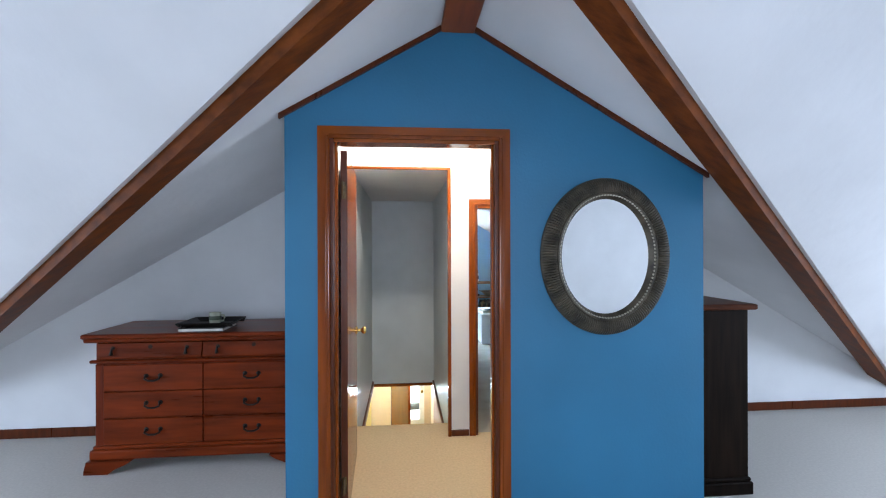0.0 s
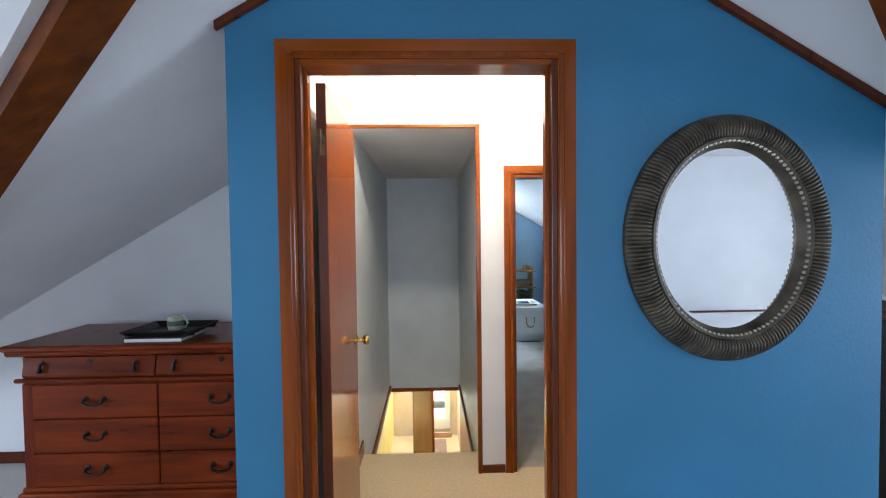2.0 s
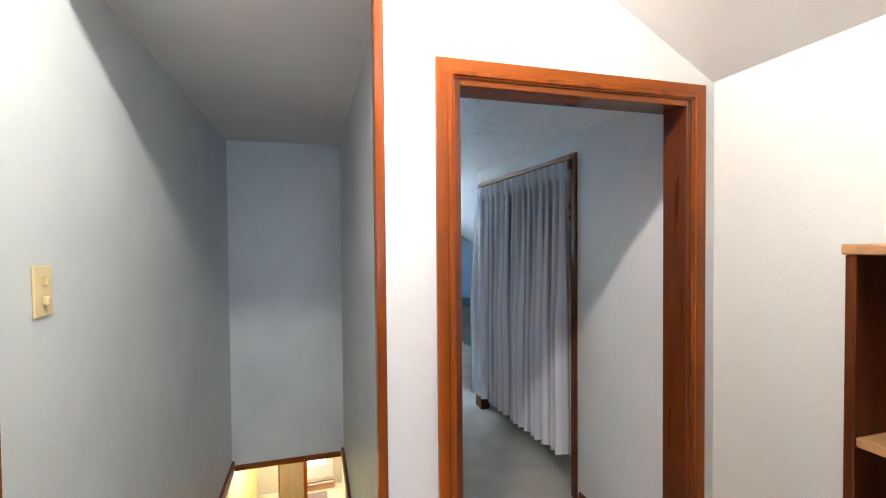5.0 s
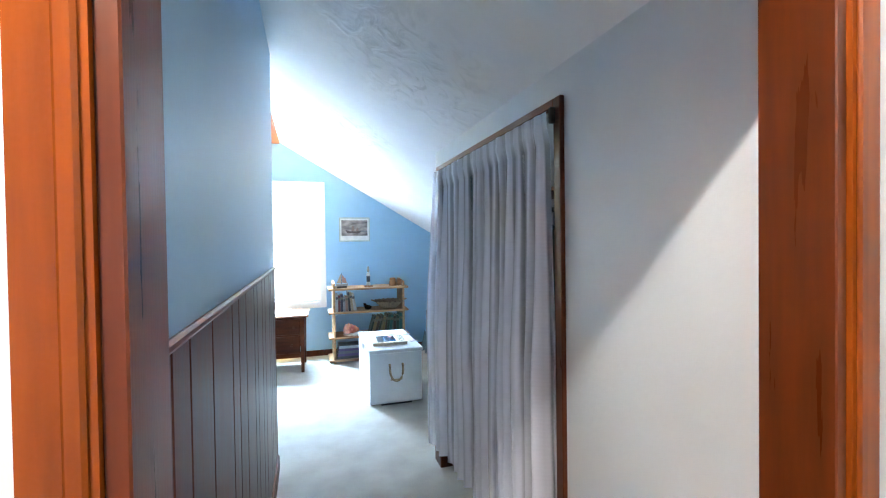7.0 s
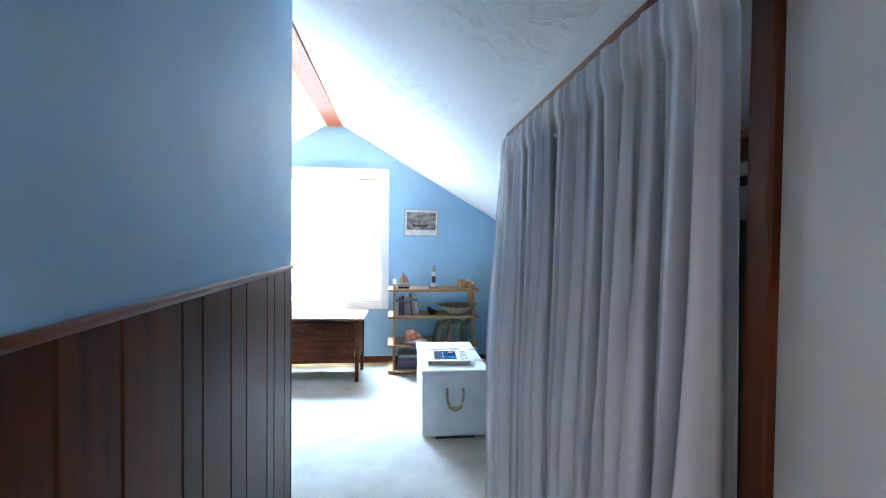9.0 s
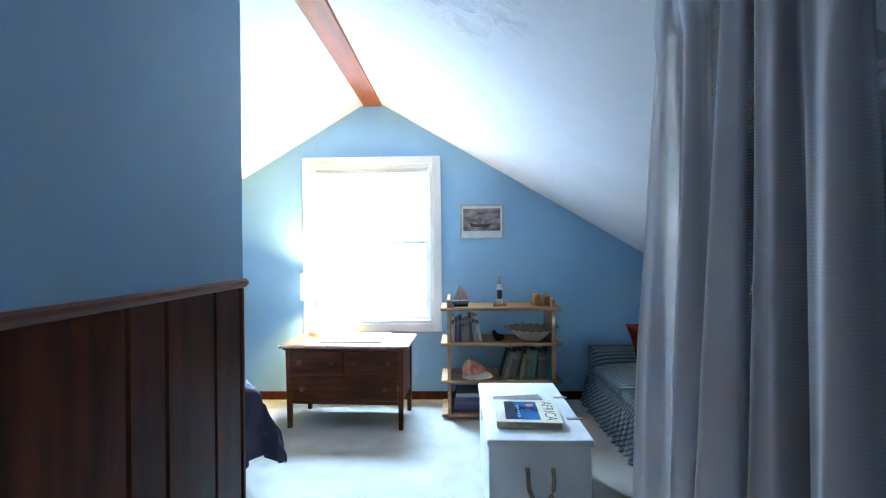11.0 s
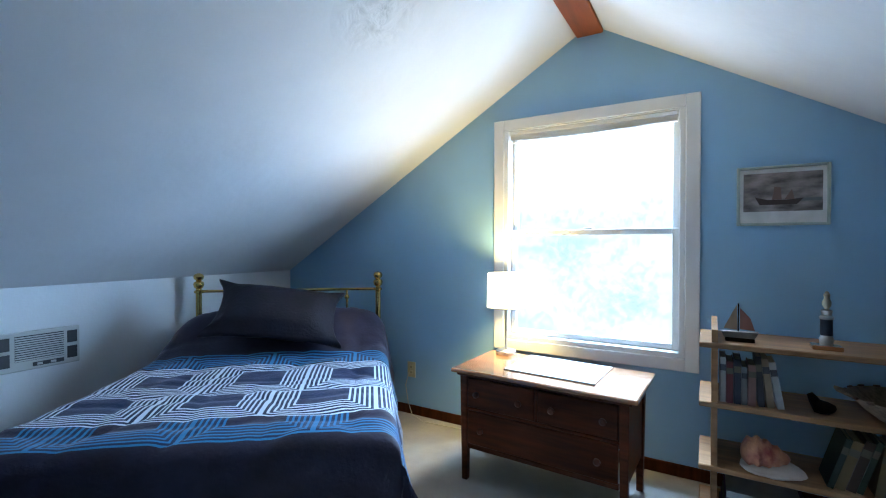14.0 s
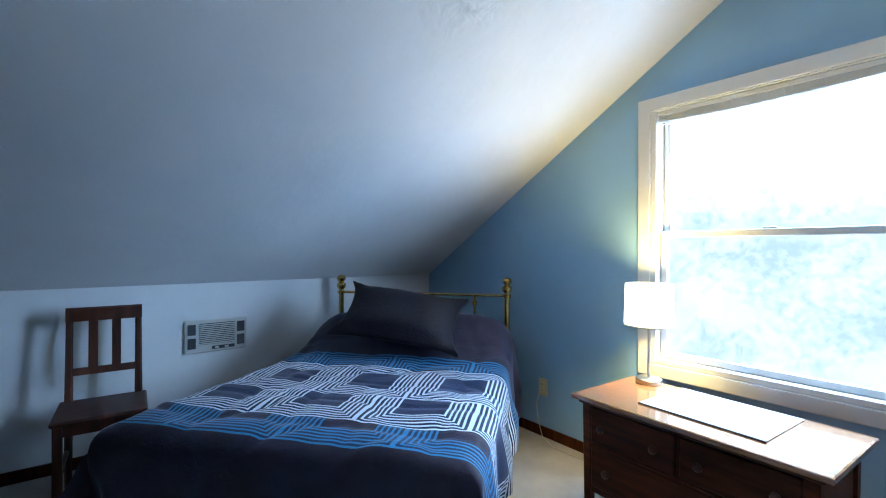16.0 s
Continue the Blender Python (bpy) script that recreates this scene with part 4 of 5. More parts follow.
def drape(y0, y1, z0a, z0b, folds, seed, flare=0.0):
    """A gathered panel: tight at the rod, with deeper folds and a sagging hem below."""
    bm = bmesh.new()
    ny, nz = 220, 30
    gather = bm.verts.layers.float.new("gather")
    grid = []
    for j in range(nz + 1):
        v = j / nz
        row = []
        for i in range(ny + 1):
            u = i / ny
            hem = z0a + (z0b - z0a) * u
            z = 1.778 + (hem - 1.778) * v
            amp = 0.006 + 0.026 * min(1, v * 1.8) ** 1.5
            ph = folds * 2 * math.pi * u + 1.6 * noise.noise(Vector((u * 5, v * 0.7, seed)))
            x = amp * math.sin(ph) + 0.35 * amp * math.sin(2.3 * ph + seed) + 0.010 * noise.noise(Vector((u * 9, v * 3, seed + 4)))
            if v < 0.03:
                x *= 0.5
            yy = y0 + (y1 - y0) * u + 0.012 * noise.noise(Vector((u * 6, v * 2, seed + 9)))
            cv = bm.verts.new((x - (0.018 if v < 0.04 else 0.008) - flare * u ** 5 * min(1, v * 2.5), yy, z))
            cv[gather] = min(1, max(0, 0.14 + 0.86 * (0.5 - 0.5 * math.sin(ph + 0.6)) ** 3 + 0.30 * max(0, math.sin(2.3 * ph + seed)) ** 4 + 0.35 * noise.noise(Vector((u * 14, v * 0.8, seed + 2))) + (0.5 if v < 0.035 else 0)))
            row.append(cv)
        grid.append(row)
    for a, b in zip(grid, grid[1:]):
        for i in range(ny):
            bm.faces.new((a[i], a[i + 1], b[i + 1], b[i]))
    return smooth(part("panel", bm, M["sheer"], cu), 180)


drape(CY0 + 0.006, 4.72, 0.20, 0.15, 8, 1.0)
drape(4.70, CY1 + 0.045, 0.15, 0.12, 8, 3.0, flare=0.04)
# what shows dimly through the lace
cs = thing("closet_shelf", pose(1.75, 3.69, 1.58), "dark wooden shelf and rail inside the closet", "shelf")
part("shelf_board", B(-0.19, 0.03, 0.0, 1.72, 0.0, 0.02, 0.003), M["walnut"], cs)
part("hanging_rail", tube(bmesh.new(), [(0, 0.0, -0.06), (0, 1.72, -0.06)], 0.014, 10), M["black"], cs)
for yy in (0.0, 1.70):
    part("cleat", B(-0.17, 0.02, yy, yy + 0.02, -0.09, 0.0, 0.002), M["walnut"], cs)

# ---- window ----
win = new("window_1")
tagged(win, "white double-hung sash window with raised venetian blind", "window", kind="structure")
cx = 0.07
for nm, a in (("casing_leg", (WX0 - cx, WX0, WZ0 - cx, WZ1 + cx)), ("casing_leg", (WX1, WX1 + cx, WZ0 - cx, WZ1 + cx)), ("casing_head", (WX0, WX1, WZ1, WZ1 + cx)), ("window_sill", (WX0, WX1, WZ0 - cx, WZ0))):
    part(nm, B(a[0], a[1], GY - 0.020, GY - 0.001, a[2], a[3], 0.005, 2), M["white_paint"], win)
for a in ((WX0, WX0 + 0.03, WZ0, WZ1), (WX1 - 0.03, WX1, WZ0, WZ1), (WX0 + 0.03, WX1 - 0.03, WZ1 - 0.008, WZ1), (WX0 + 0.03, WX1 - 0.03, WZ0, WZ0 + 0.03)):
    part("jamb", B(a[0], a[1], GY - 0.010, GY + 0.13, a[2], a[3], 0.003), M["white_paint"], win)
glass = bpy.data.materials.new("window_glass")
glass.use_nodes = True
gb = glass.node_tree.nodes["Principled BSDF"]
gb.inputs["Transmission Weight"].default_value, gb.inputs["Roughness"].default_value, gb.inputs["IOR"].default_value = 1.0, 0.0, 1.45
MEET = 1.345
for nm, z0, z1, yy in (("upper_sash", MEET - 0.005, WZ1 - 0.009, GY + 0.075), ("lower_sash", WZ0 + 0.03, MEET + 0.03, GY + 0.04)):
    x0, x1 = WX0 + 0.031, WX1 - 0.031
    bm = bmesh.new()
    s = 0.036
    box(bm, x0, x0 + s, yy, yy + 0.03, z0, z1, 0.004)
    box(bm, x1 - s, x1, yy, yy + 0.03, z0, z1, 0.004)
    box(bm, x0 + s, x1 - s, yy, yy + 0.03, z1 - s, z1, 0.004)
    box(bm, x0 + s, x1 - s, yy, yy + 0.03, z0, z0 + s, 0.004)
    sa = part(nm, bm, M["white_paint"], win)
    pn = part("pane", B(x0 + s - 0.004, x1 - s + 0.004, yy + 0.013, yy + 0.017, z0 + s - 0.004, z1 - s + 0.004), glass, sa)
    pn.visible_shadow = False
part("sash_lock", B(0.09, 0.15, GY + 0.045, GY + 0.07, MEET + 0.03, MEET + 0.040, 0.004), M["white_paint"], win)
bl = thing("venetian_blind", pose(0.119, GY + 0.004, 2.018), "white venetian blind pulled up under the window head", "blind")
part("head_rail", B(-0.495, 0.495, -0.008, 0.03, -0.024, 0.0, 0.003), M["white_paint"], bl)
for i in range(9):
    f = i / 8
    bm = bmesh.new()
    vs = []
    for j in range(17):
        u = j / 16
        x = -0.49 + 0.98 * u
        z = -0.027 - 0.0034 * i - 0.016 * f * math.sin(math.pi * min(1, u * 1.15)) * (1 - 0.35 * u) - (0.012 * (1 - u) if i == 8 else 0)
        vs.append([bm.verts.new((x, -0.006, z)), bm.verts.new((x, 0.024, z + 0.0012)), bm.verts.new((x, 0.024, z - 0.0010)), bm.verts.new((x, -0.006, z - 0.0022))])
    for a, b in zip(vs, vs[1:]):
        for q in range(4):
            bm.faces.new((a[q], a[(q + 1) % 4], b[(q + 1) % 4], b[q]))
    bm.faces.new(vs[0])
    bm.faces.new(vs[-1][::-1])
    part("slat", bm, M["blind"], bl)
part("pull_cord", tube(bmesh.new(), [(-0.45, 0.0, -0.03), (-0.45, 0.0, -0.62)], 0.0022, 6), M["cloth_white"], bl)

# bright leafy distance beyond the glass
bd = bpy.data.materials.new("bright_foliage_distance")
bd.use_nodes = True
n, l = bd.node_tree.nodes, bd.node_tree.links
e_ = n.new("ShaderNodeEmission")
tc = n.new("ShaderNodeTexCoord")
n1 = n.new("ShaderNodeTexNoise")
n1.inputs["Scale"].default_value, n1.inputs["Detail"].default_value, n1.inputs["Roughness"].default_value = 4.2, 14, 0.72
l.new(tc.outputs["Object"], n1.inputs[0])
rp = n.new("ShaderNodeValToRGB")
for pos, col in ((0.43, (0.55, 0.75, 0.80)), (0.50, (0.72, 0.91, 0.96)), (0.55, (0.90, 0.98, 1.0))):
    el = rp.color_ramp.elements.new(pos)
    el.color = (*col, 1)
rp.color_ramp.elements.remove(rp.color_ramp.elements[0])
n2 = n.new("ShaderNodeTexNoise")
n2.inputs["Scale"].default_value, n2.inputs["Detail"].default_value = 0.55, 3
l.new(tc.outputs["Object"], n2.inputs[0])
blend = n.new("ShaderNodeMath")
blend.operation = "MULTIPLY_ADD"
blend.inputs[1].default_value = 0.62
half = n.new("ShaderNodeMath")
half.operation = "MULTIPLY"
half.inputs[1].default_value = 0.42
l.new(n2.outputs[0], half.inputs[0])
l.new(n1.outputs[0], blend.inputs[0])
l.new(half.outputs[0], blend.inputs[2])
l.new(blend.outputs[0], rp.inputs[0])
l.new(rp.outputs[0], e_.inputs[0])
sepz = n.new("ShaderNodeSeparateXYZ")
l.new(tc.outputs["Object"], sepz.inputs[0])
skyr = n.new("ShaderNodeMapRange")
skyr.inputs[1].default_value, skyr.inputs[2].default_value, skyr.inputs[3].default_value, skyr.inputs[4].default_value = 2.0, 6.5, 4.2, 12.0
l.new(sepz.outputs[2], skyr.inputs[0])
l.new(skyr.outputs[0], e_.inputs[1])
l.new(e_.outputs[0], n["Material Output"].inputs[0])
structure("backdrop", B(-16, 16, 20.0, 20.1, -8, 14), bd, "bright sunlit foliage beyond the window", "backdrop")

# ---- low dresser with lamp and cloth ----
ld = thing("low_dresser", pose(0.04, 7.96, 0, 0, 0, -2.6), "low brown wooden dresser with two rows of drawers", "dresser")
hx = 0.412
for sx in (-1, 1):
    for yy in (-0.197, 0.197):
        bm = B(sx * hx - 0.022, sx * hx + 0.022, yy - 0.022, yy + 0.022, 0, 0.583, 0.003)
        for v in bm.verts:
            if v.co.z < 0.1:
                v.co.x += (sx * hx - sx * 0.006 - v.co.x) * 0.28
                v.co.y += (yy - v.co.y) * 0.28
        part("leg", bm, M["walnut"], ld)
    part("side_panel", B(sx * hx - 0.008, sx * hx + 0.008, -0.175, 0.175, 0.19, 0.583), M["walnut"], ld)
part("back_panel", B(-hx + 0.02, hx - 0.02, 0.195, 0.207, 0.19, 0.583), M["walnut"], ld)
part("bottom_rail", B(-hx + 0.022, hx - 0.022, -0.214, -0.192, 0.180, 0.204, 0.002), M["walnut"], ld)
part("middle_rail", B(-hx + 0.022, hx - 0.022, -0.214, -0.192, 0.388, 0.402, 0.002), M["walnut"], ld)
part("top_rail", B(-hx + 0.022, hx - 0.022, -0.214, -0.192, 0.566, 0.584, 0.002), M["walnut"], ld)
part("mullion", B(-0.006, 0.006, -0.213, -0.192, 0.402, 0.566, 0.002), M["walnut"], ld)
for z0, z1, xs in ((0.207, 0.385, (-0.30, 0.30)), (0.405, 0.563, (-0.325, -0.085, 0.085, 0.325))):
    fronts = ((-hx + 0.025, hx - 0.025),) if len(xs) == 2 else ((-hx + 0.025, -0.009), (0.009, hx - 0.025))
    for a, b in fronts:
        dw = part("drawer_front", B(a, b, -0.219, -0.197, z0, z1, 0.004), M["walnut"], ld)
        for x in xs:
            if a < x < b:
                smooth(part("knob", lathe(bmesh.new(), [(0.008, 0), (0.007, 0.008), (0.016, 0.016), (0.017, 0.024), (0.010, 0.030)], 14, pose(x, -0.219, (z0 + z1) / 2, 90, 0, 0)), M["knob_wood"], dw, "turned reddish wooden knob"))
part("top_moulding", B(-0.448, 0.448, -0.232, 0.225, 0.572, 0.586, 0.005), M["walnut"], ld)
part("top", B(-0.475, 0.475, -0.250, 0.250, 0.587, 0.610, 0.007, 2), M["oak_top"], ld, "worn honey-brown oak top")

tl = thing("table_lamp", pose(-0.305, 8.17, 0.611), "lit table lamp with a white drum shade and steel base", "lamp")
smooth(part("base", lathe(bmesh.new(), [(0.060, 0), (0.062, 0.006), (0.060, 0.022), (0.052, 0.027), (0.010, 0.029)], 32), M["steel"], tl))
smooth(part("stem", lathe(bmesh.new(), [(0.0065, 0.026), (0.0065, 0.41)], 12), M["steel"], tl))
shade = bpy.data.materials.new("lit_lamp_shade")
shade.use_nodes = True
sn, sl = shade.node_tree.nodes, shade.node_tree.links
t_ = sn.new("ShaderNodeBsdfTranslucent")
t_.inputs[0].default_value = (0.9, 0.86, 0.74, 1)
mx = sn.new("ShaderNodeMixShader")
mx.inputs[0].default_value = 0.5
sn["Principled BSDF"].inputs["Base Color"].default_value = (0.80, 0.80, 0.76, 1)
sn["Principled BSDF"].inputs["Roughness"].default_value = 0.9
sl.new(sn["Principled BSDF"].outputs[0], mx.inputs[1])
sl.new(t_.outputs[0], mx.inputs[2])
sl.new(mx.outputs[0], sn["Material Output"].inputs[0])
smooth(part("shade", lathe(bmesh.new(), [(0.112, 0.287), (0.114, 0.287), (0.110, 0.492), (0.108, 0.492)], 40, closed=True), shade, tl, "white drum lamp shade"), 30)
part("rim", lathe(bmesh.new(), [(0.1125, 0.284), (0.1155, 0.284), (0.1155, 0.291), (0.1125, 0.291)], 40, closed=True), M["steel"], tl)

rc = thing("table_runner", pose(0.065, 8.0, 0.611, 0, 0, -3.5), "white cloth runner with dark front edge on the dresser", "runner")
part("cloth", B(-0.235, 0.24, -0.165, 0.19, 0.0, 0.004, 0.001), M["cloth_white"], rc)
part("edging", B(-0.237, 0.242, -0.171, -0.165, 0.0, 0.005), plain("dark_braid", (0.03, 0.03, 0.03)), rc, "dark braided edging")

# ---- picture ----
pc = thing("framed_picture", pose(1.069, GY - 0.001, 1.525), "framed print of a ship on a stormy sea", "picture")
part("frame", box(box(box(B(-0.187, -0.173, -0.018, 0, -0.149, 0.149, 0.003), 0.173, 0.187, -0.018, 0, -0.149, 0.149, 0.003), -0.173, 0.173, -0.018, 0, 0.135, 0.149, 0.003), -0.173, 0.173, -0.018, 0, -0.149, -0.135, 0.003), plain("pale_green_frame", (0.36, 0.42, 0.38), 0.45), pc)
part("mat", B(-0.173, 0.173, -0.008, -0.002, -0.135, 0.135), plain("mat_board", (0.68, 0.68, 0.66)), pc)
sea = mat("stormy_print", (0.030, 0.028, 0.030), 0.4, vary=0.45, scale=9, grain=(1, 1, 2.2), tint=(0.17, 0.145, 0.135))
part("print", B(-0.158, 0.158, -0.0105, -0.008, -0.078, 0.114), sea, pc, "dark stormy sea print")
bm = prism(bmesh.new(), [(-0.09, -0.045), (0.06, -0.045), (0.085, -0.015), (0.02, -0.022), (-0.06, -0.02), (-0.11, -0.005)], "y", -0.0125, -0.0105)
part("ship_hull", bm, plain("print_hull", (0.035, 0.018, 0.014)), pc)
bm = prism(bmesh.new(), [(-0.04, -0.02), (0.0, -0.02), (-0.005, 0.04), (-0.03, 0.045)], "y", -0.0125, -0.0105)
prism(bm, [(0.01, -0.02), (0.05, -0.02), (0.04, 0.03)], "y", -0.0125, -0.0105)
part("ship_sails", bm, plain("print_sail", (0.16, 0.10, 0.08)), pc)
part("horizon_light", B(0.06, 0.155, -0.0122, -0.0106, -0.03, -0.015), plain("print_sea", (0.12, 0.13, 0.13)), pc)

# ---- shelf unit and what stands on it ----
su = thing("shelf_unit", pose(1.18, 8.10, 0), "low open pine shelf unit with four boards", "shelf")
SZ = (0.045, 0.300, 0.583, 0.848)
for sx in (-1, 1):
    pts = [(-0.165, 0), (-0.10, 0), (-0.09, 0.02), (0.09, 0.02), (0.10, 0), (0.165, 0), (0.165, 0.90), (0.13, 0.925), (-0.165, 0.905)]
    part("upright", prism(bmesh.new(), pts, "x", sx * 0.395 - 0.012, sx * 0.395 + 0.012), M["pine"], su)
for z in SZ:
    part("shelf_board", B(-0.455, 0.455, -0.175, 0.175, z - 0.024, z, 0.004), M["pine"], su)


def book(x, z, w, h, d, color, lean=0.0, flat=False, yb=7.955):
    name = "book"
    b = thing(name, pose(x, yb, z, 0, lean, 0), "%s clothbound book standing on the shelf" % color[0] if not flat else "%s book lying flat on the shelf" % color[0], "book", "books on the shelf unit")
    c = plain("book_" + color[0].replace(" ", "_"), color[1], 0.55)
    t = 0.0025
    bm = B(0, t, 0, d, 0, h)
    box(bm, w - t, w, 0, d, 0, h)
    box(bm, t, w - t, 0, t, 0, h)
    part("cover", bm, c, b)
    part("page_block", B(t, w - t, t, d - 0.004, 0.004, h - 0.004), plain("pages", (0.38, 0.34, 0.26), 0.9), b)
    part("spine_band", B(0.0, w, -0.0008, 0.0, h * 0.70, h * 0.84), plain("band_pale", (0.10, 0.09, 0.06)) if sum(color[1]) < 0.5 else plain("band_dark", (0.05, 0.05, 0.06)), b)
    return b


COL = [("white", (0.34, 0.34, 0.33)), ("black", (0.02, 0.02, 0.024)), ("grey", (0.17, 0.17, 0.18)), ("dark red", (0.10, 0.012, 0.014)), ("cream", (0.26, 0.20, 0.13)), ("dusty pink", (0.22, 0.12, 0.10)), ("navy", (0.014, 0.016, 0.035))]
x, rb = 0.805, random.Random(3)
for i in range(8):
    w = rb.uniform(0.020, 0.030)
    book(x, SZ[2] + 0.001 + (0.003 if i > 4 else 0), w, rb.uniform(0.165, 0.215) if i else 0.20, 0.15, COL[(i * 3) % 7], 0 if i < 5 else -4 - 3 * (i - 5))
    x += w + 0.0025 + (0.007 if i >= 4 else 0)
COL2 = [("dark green", (0.006, 0.018, 0.012)), ("teal", (0.015, 0.075, 0.070)), ("tan", (0.15, 0.095, 0.035)), ("black", (0.02, 0.02, 0.024)), ("brown", (0.045, 0.020, 0.010)), ("olive", (0.04, 0.045, 0.014)), ("forest green", (0.02, 0.035, 0.02))]
x = 1.225
for i in range(12):
    w = rb.uniform(0.018, 0.034)
    lean = 16 if i < 4 else (8 if i < 8 else 2)
    book(x - (0.05 if i < 4 else 0.02 if i < 8 else 0), SZ[1] + 0.001 + w * math.sin(radians(lean)), w, rb.uniform(0.18, 0.235), 0.16, COL2[(i * 2 + i // 4) % 7], lean)
    x += w + 0.003
for i, (c, w) in enumerate((("black", 0.30), ("plum", 0.31), ("dark grey", 0.29), ("plum", 0.30), ("white", 0.27))):
    b = thing("book", pose(0.81 + 0.006 * i, 7.96, SZ[0] + 0.001 + i * 0.029), c + " book lying flat in a low stack", "book", "books stacked on the bottom board")
    cc = {"black": (0.02, 0.02, 0.025), "plum": (0.06, 0.03, 0.10), "dark grey": (0.08, 0.08, 0.09), "white": (0.62, 0.62, 0.62)}[c]
    part("cover", box(box(B(0, w, 0, 0.22, 0, 0.003), 0, w, 0, 0.22, 0.025, 0.028), 0, w, 0, 0.003, 0.003, 0.025), plain("book_" + c.replace(" ", "_"), cc, 0.5), b)
    part("page_block", B(0.003, w - 0.003, 0.003, 0.215, 0.003, 0.025), plain("pages", (0.38, 0.34, 0.26), 0.9), b)

bsk = thing("basket", pose(1.42, 8.03, SZ[2] + 0.001), "wide shallow woven basket with a striped rim", "basket")
bm = bmesh.new()
prof = [(0.05, 0.0), (0.075, 0.004), (0.115, 0.035), (0.150, 0.070), (0.172, 0.090), (0.176, 0.094), (0.165, 0.092), (0.140, 0.070), (0.105, 0.038), (0.06, 0.012)]
smooth(part("bowl", lathe(bm, prof, 36), M["wicker"], bsk))
for i in range(18):
    t = 2 * math.pi * i / 18
    part("rim_wrap", tube(bmesh.new(), [(0.176 * math.cos(t + d), 0.176 * math.sin(t + d), 0.094) for d in (0, 0.06, 0.12)], 0.006, 6), plain("basket_dark", (0.12, 0.06, 0.035)), bsk)
for s in (-1, 1):
    part("handle", tube(bmesh.new(), [(s * 0.165, -0.04, 0.092), (s * 0.205, -0.02, 0.105), (s * 0.205, 0.02, 0.105), (s * 0.165, 0.04, 0.092)], 0.007, 6), M["wicker"], bsk)
wv_ = thing("carved_bird", pose(1.165, 8.0, SZ[2] + 0.001), "small dark carved wooden bird figure", "figurine")
bm = bmesh.new()
bmesh.ops.create_icosphere(bm, subdivisions=2, radius=0.04)
for v in bm.verts:
    v.co = Vector((v.co.x * 1.2 - 0.01 * (v.co.z > 0.02), v.co.y * 0.7, max(v.co.z * 0.75 + 0.028, 0)))
    if v.co.x < -0.03:
        v.co.z += 0.03
part("body", bm, M["dark_oak"], wv_)
sh = thing("conch_shell", pose(0.99, 7.99, SZ[1] + 0.001), "large pink conch shell on a white saucer-like lip", "shell")
bm = bmesh.new()
bmesh.ops.create_icosphere(bm, subdivisions=4, radius=0.1)
for v in bm.verts:
    u = v.co.x / 0.1
    w = 1 - 0.45 * u
    knob = 1 + 0.10 * math.sin(u * 16) + 0.22 * max(0, noise.noise(v.co * 26))
    v.co = Vector((v.co.x * 0.90 - 0.015, v.co.y * 0.62 * w * knob + 0.02, max(0.0, 0.062 + v.co.z * 0.62 * w * knob)))
smooth(part("spire", bm, M["shell"], sh), 60)
bm = bmesh.new()
bmesh.ops.create_icosphere(bm, subdivisions=4, radius=0.1)
for v in bm.verts:
    u, q = v.co.x / 0.1, v.co.y / 0.1
    v.co = Vector((v.co.x * 1.18 + 0.01, v.co.y * 0.75 * (1 - 0.25 * u) - 0.02, max(0.0, 0.018 + v.co.z * 0.14 + 0.045 * max(0, -q) ** 2 * 0 + 0.030 * max(0, q) + 0.006 * noise.noise(v.co * 30))))
smooth(part("lip", bm, plain("shell_white", (0.60, 0.52, 0.47), 0.35), sh, "pale flared shell lip"), 80)

sb = thing("toy_sailboat", pose(0.875, 8.02, SZ[3] + 0.001), "small wooden toy sailboat with cloth sails", "toy boat")
part("stand", B(-0.05, 0.06, -0.025, 0.025, 0, 0.018, 0.002), M["dark_oak"], sb)
part("hull", prism(bmesh.new(), [(-0.055, 0.018), (0.06, 0.018), (0.075, 0.045), (-0.065, 0.042)], "y", -0.02, 0.02), plain("hull_grey", (0.20, 0.19, 0.18)), sb)
part("mast", tube(bmesh.new(), [(0.0, 0, 0.04), (0.0, 0, 0.17)], 0.003, 6), M["dark_oak"], sb)
part("mainsail", prism(bmesh.new(), [(-0.003, 0.05), (-0.055, 0.055), (-0.005, 0.165)], "y", -0.002, 0.002), plain("sail_tan", (0.36, 0.26, 0.18)), sb)
part("jib", prism(bmesh.new(), [(0.005, 0.055), (0.062, 0.05), (0.045, 0.105), (0.006, 0.150)], "y", -0.003, 0.001), plain("sail_rust", (0.30, 0.14, 0.11)), sb)
tp_ = thing("trophy", pose(1.18, 8.02, SZ[3] + 0.001), "small trophy with marble base and dark column", "trophy")
part("base", B(-0.05, 0.05, -0.035, 0.035, 0, 0.018, 0.003), M["oak_top"], tp_)
smooth(part("column_foot", lathe(bmesh.new(), [(0.022, 0.018), (0.024, 0.045), (0.018, 0.058)], 16), M["steel"], tp_))
smooth(part("column", lathe(bmesh.new(), [(0.021, 0.058), (0.021, 0.125)], 16), plain("column_navy", (0.012, 0.014, 0.03), 0.3), tp_))
smooth(part("cap", lathe(bmesh.new(), [(0.024, 0.125), (0.024, 0.135), (0.016, 0.142), (0.020, 0.160), (0.008, 0.166)], 16), M["steel"], tp_))
smooth(part("finial", lathe(bmesh.new(), [(0.006, 0.166), (0.014, 0.180), (0.016, 0.196), (0.009, 0.212), (0.012, 0.226), (0.004, 0.24)], 12), M["bead"], tp_))
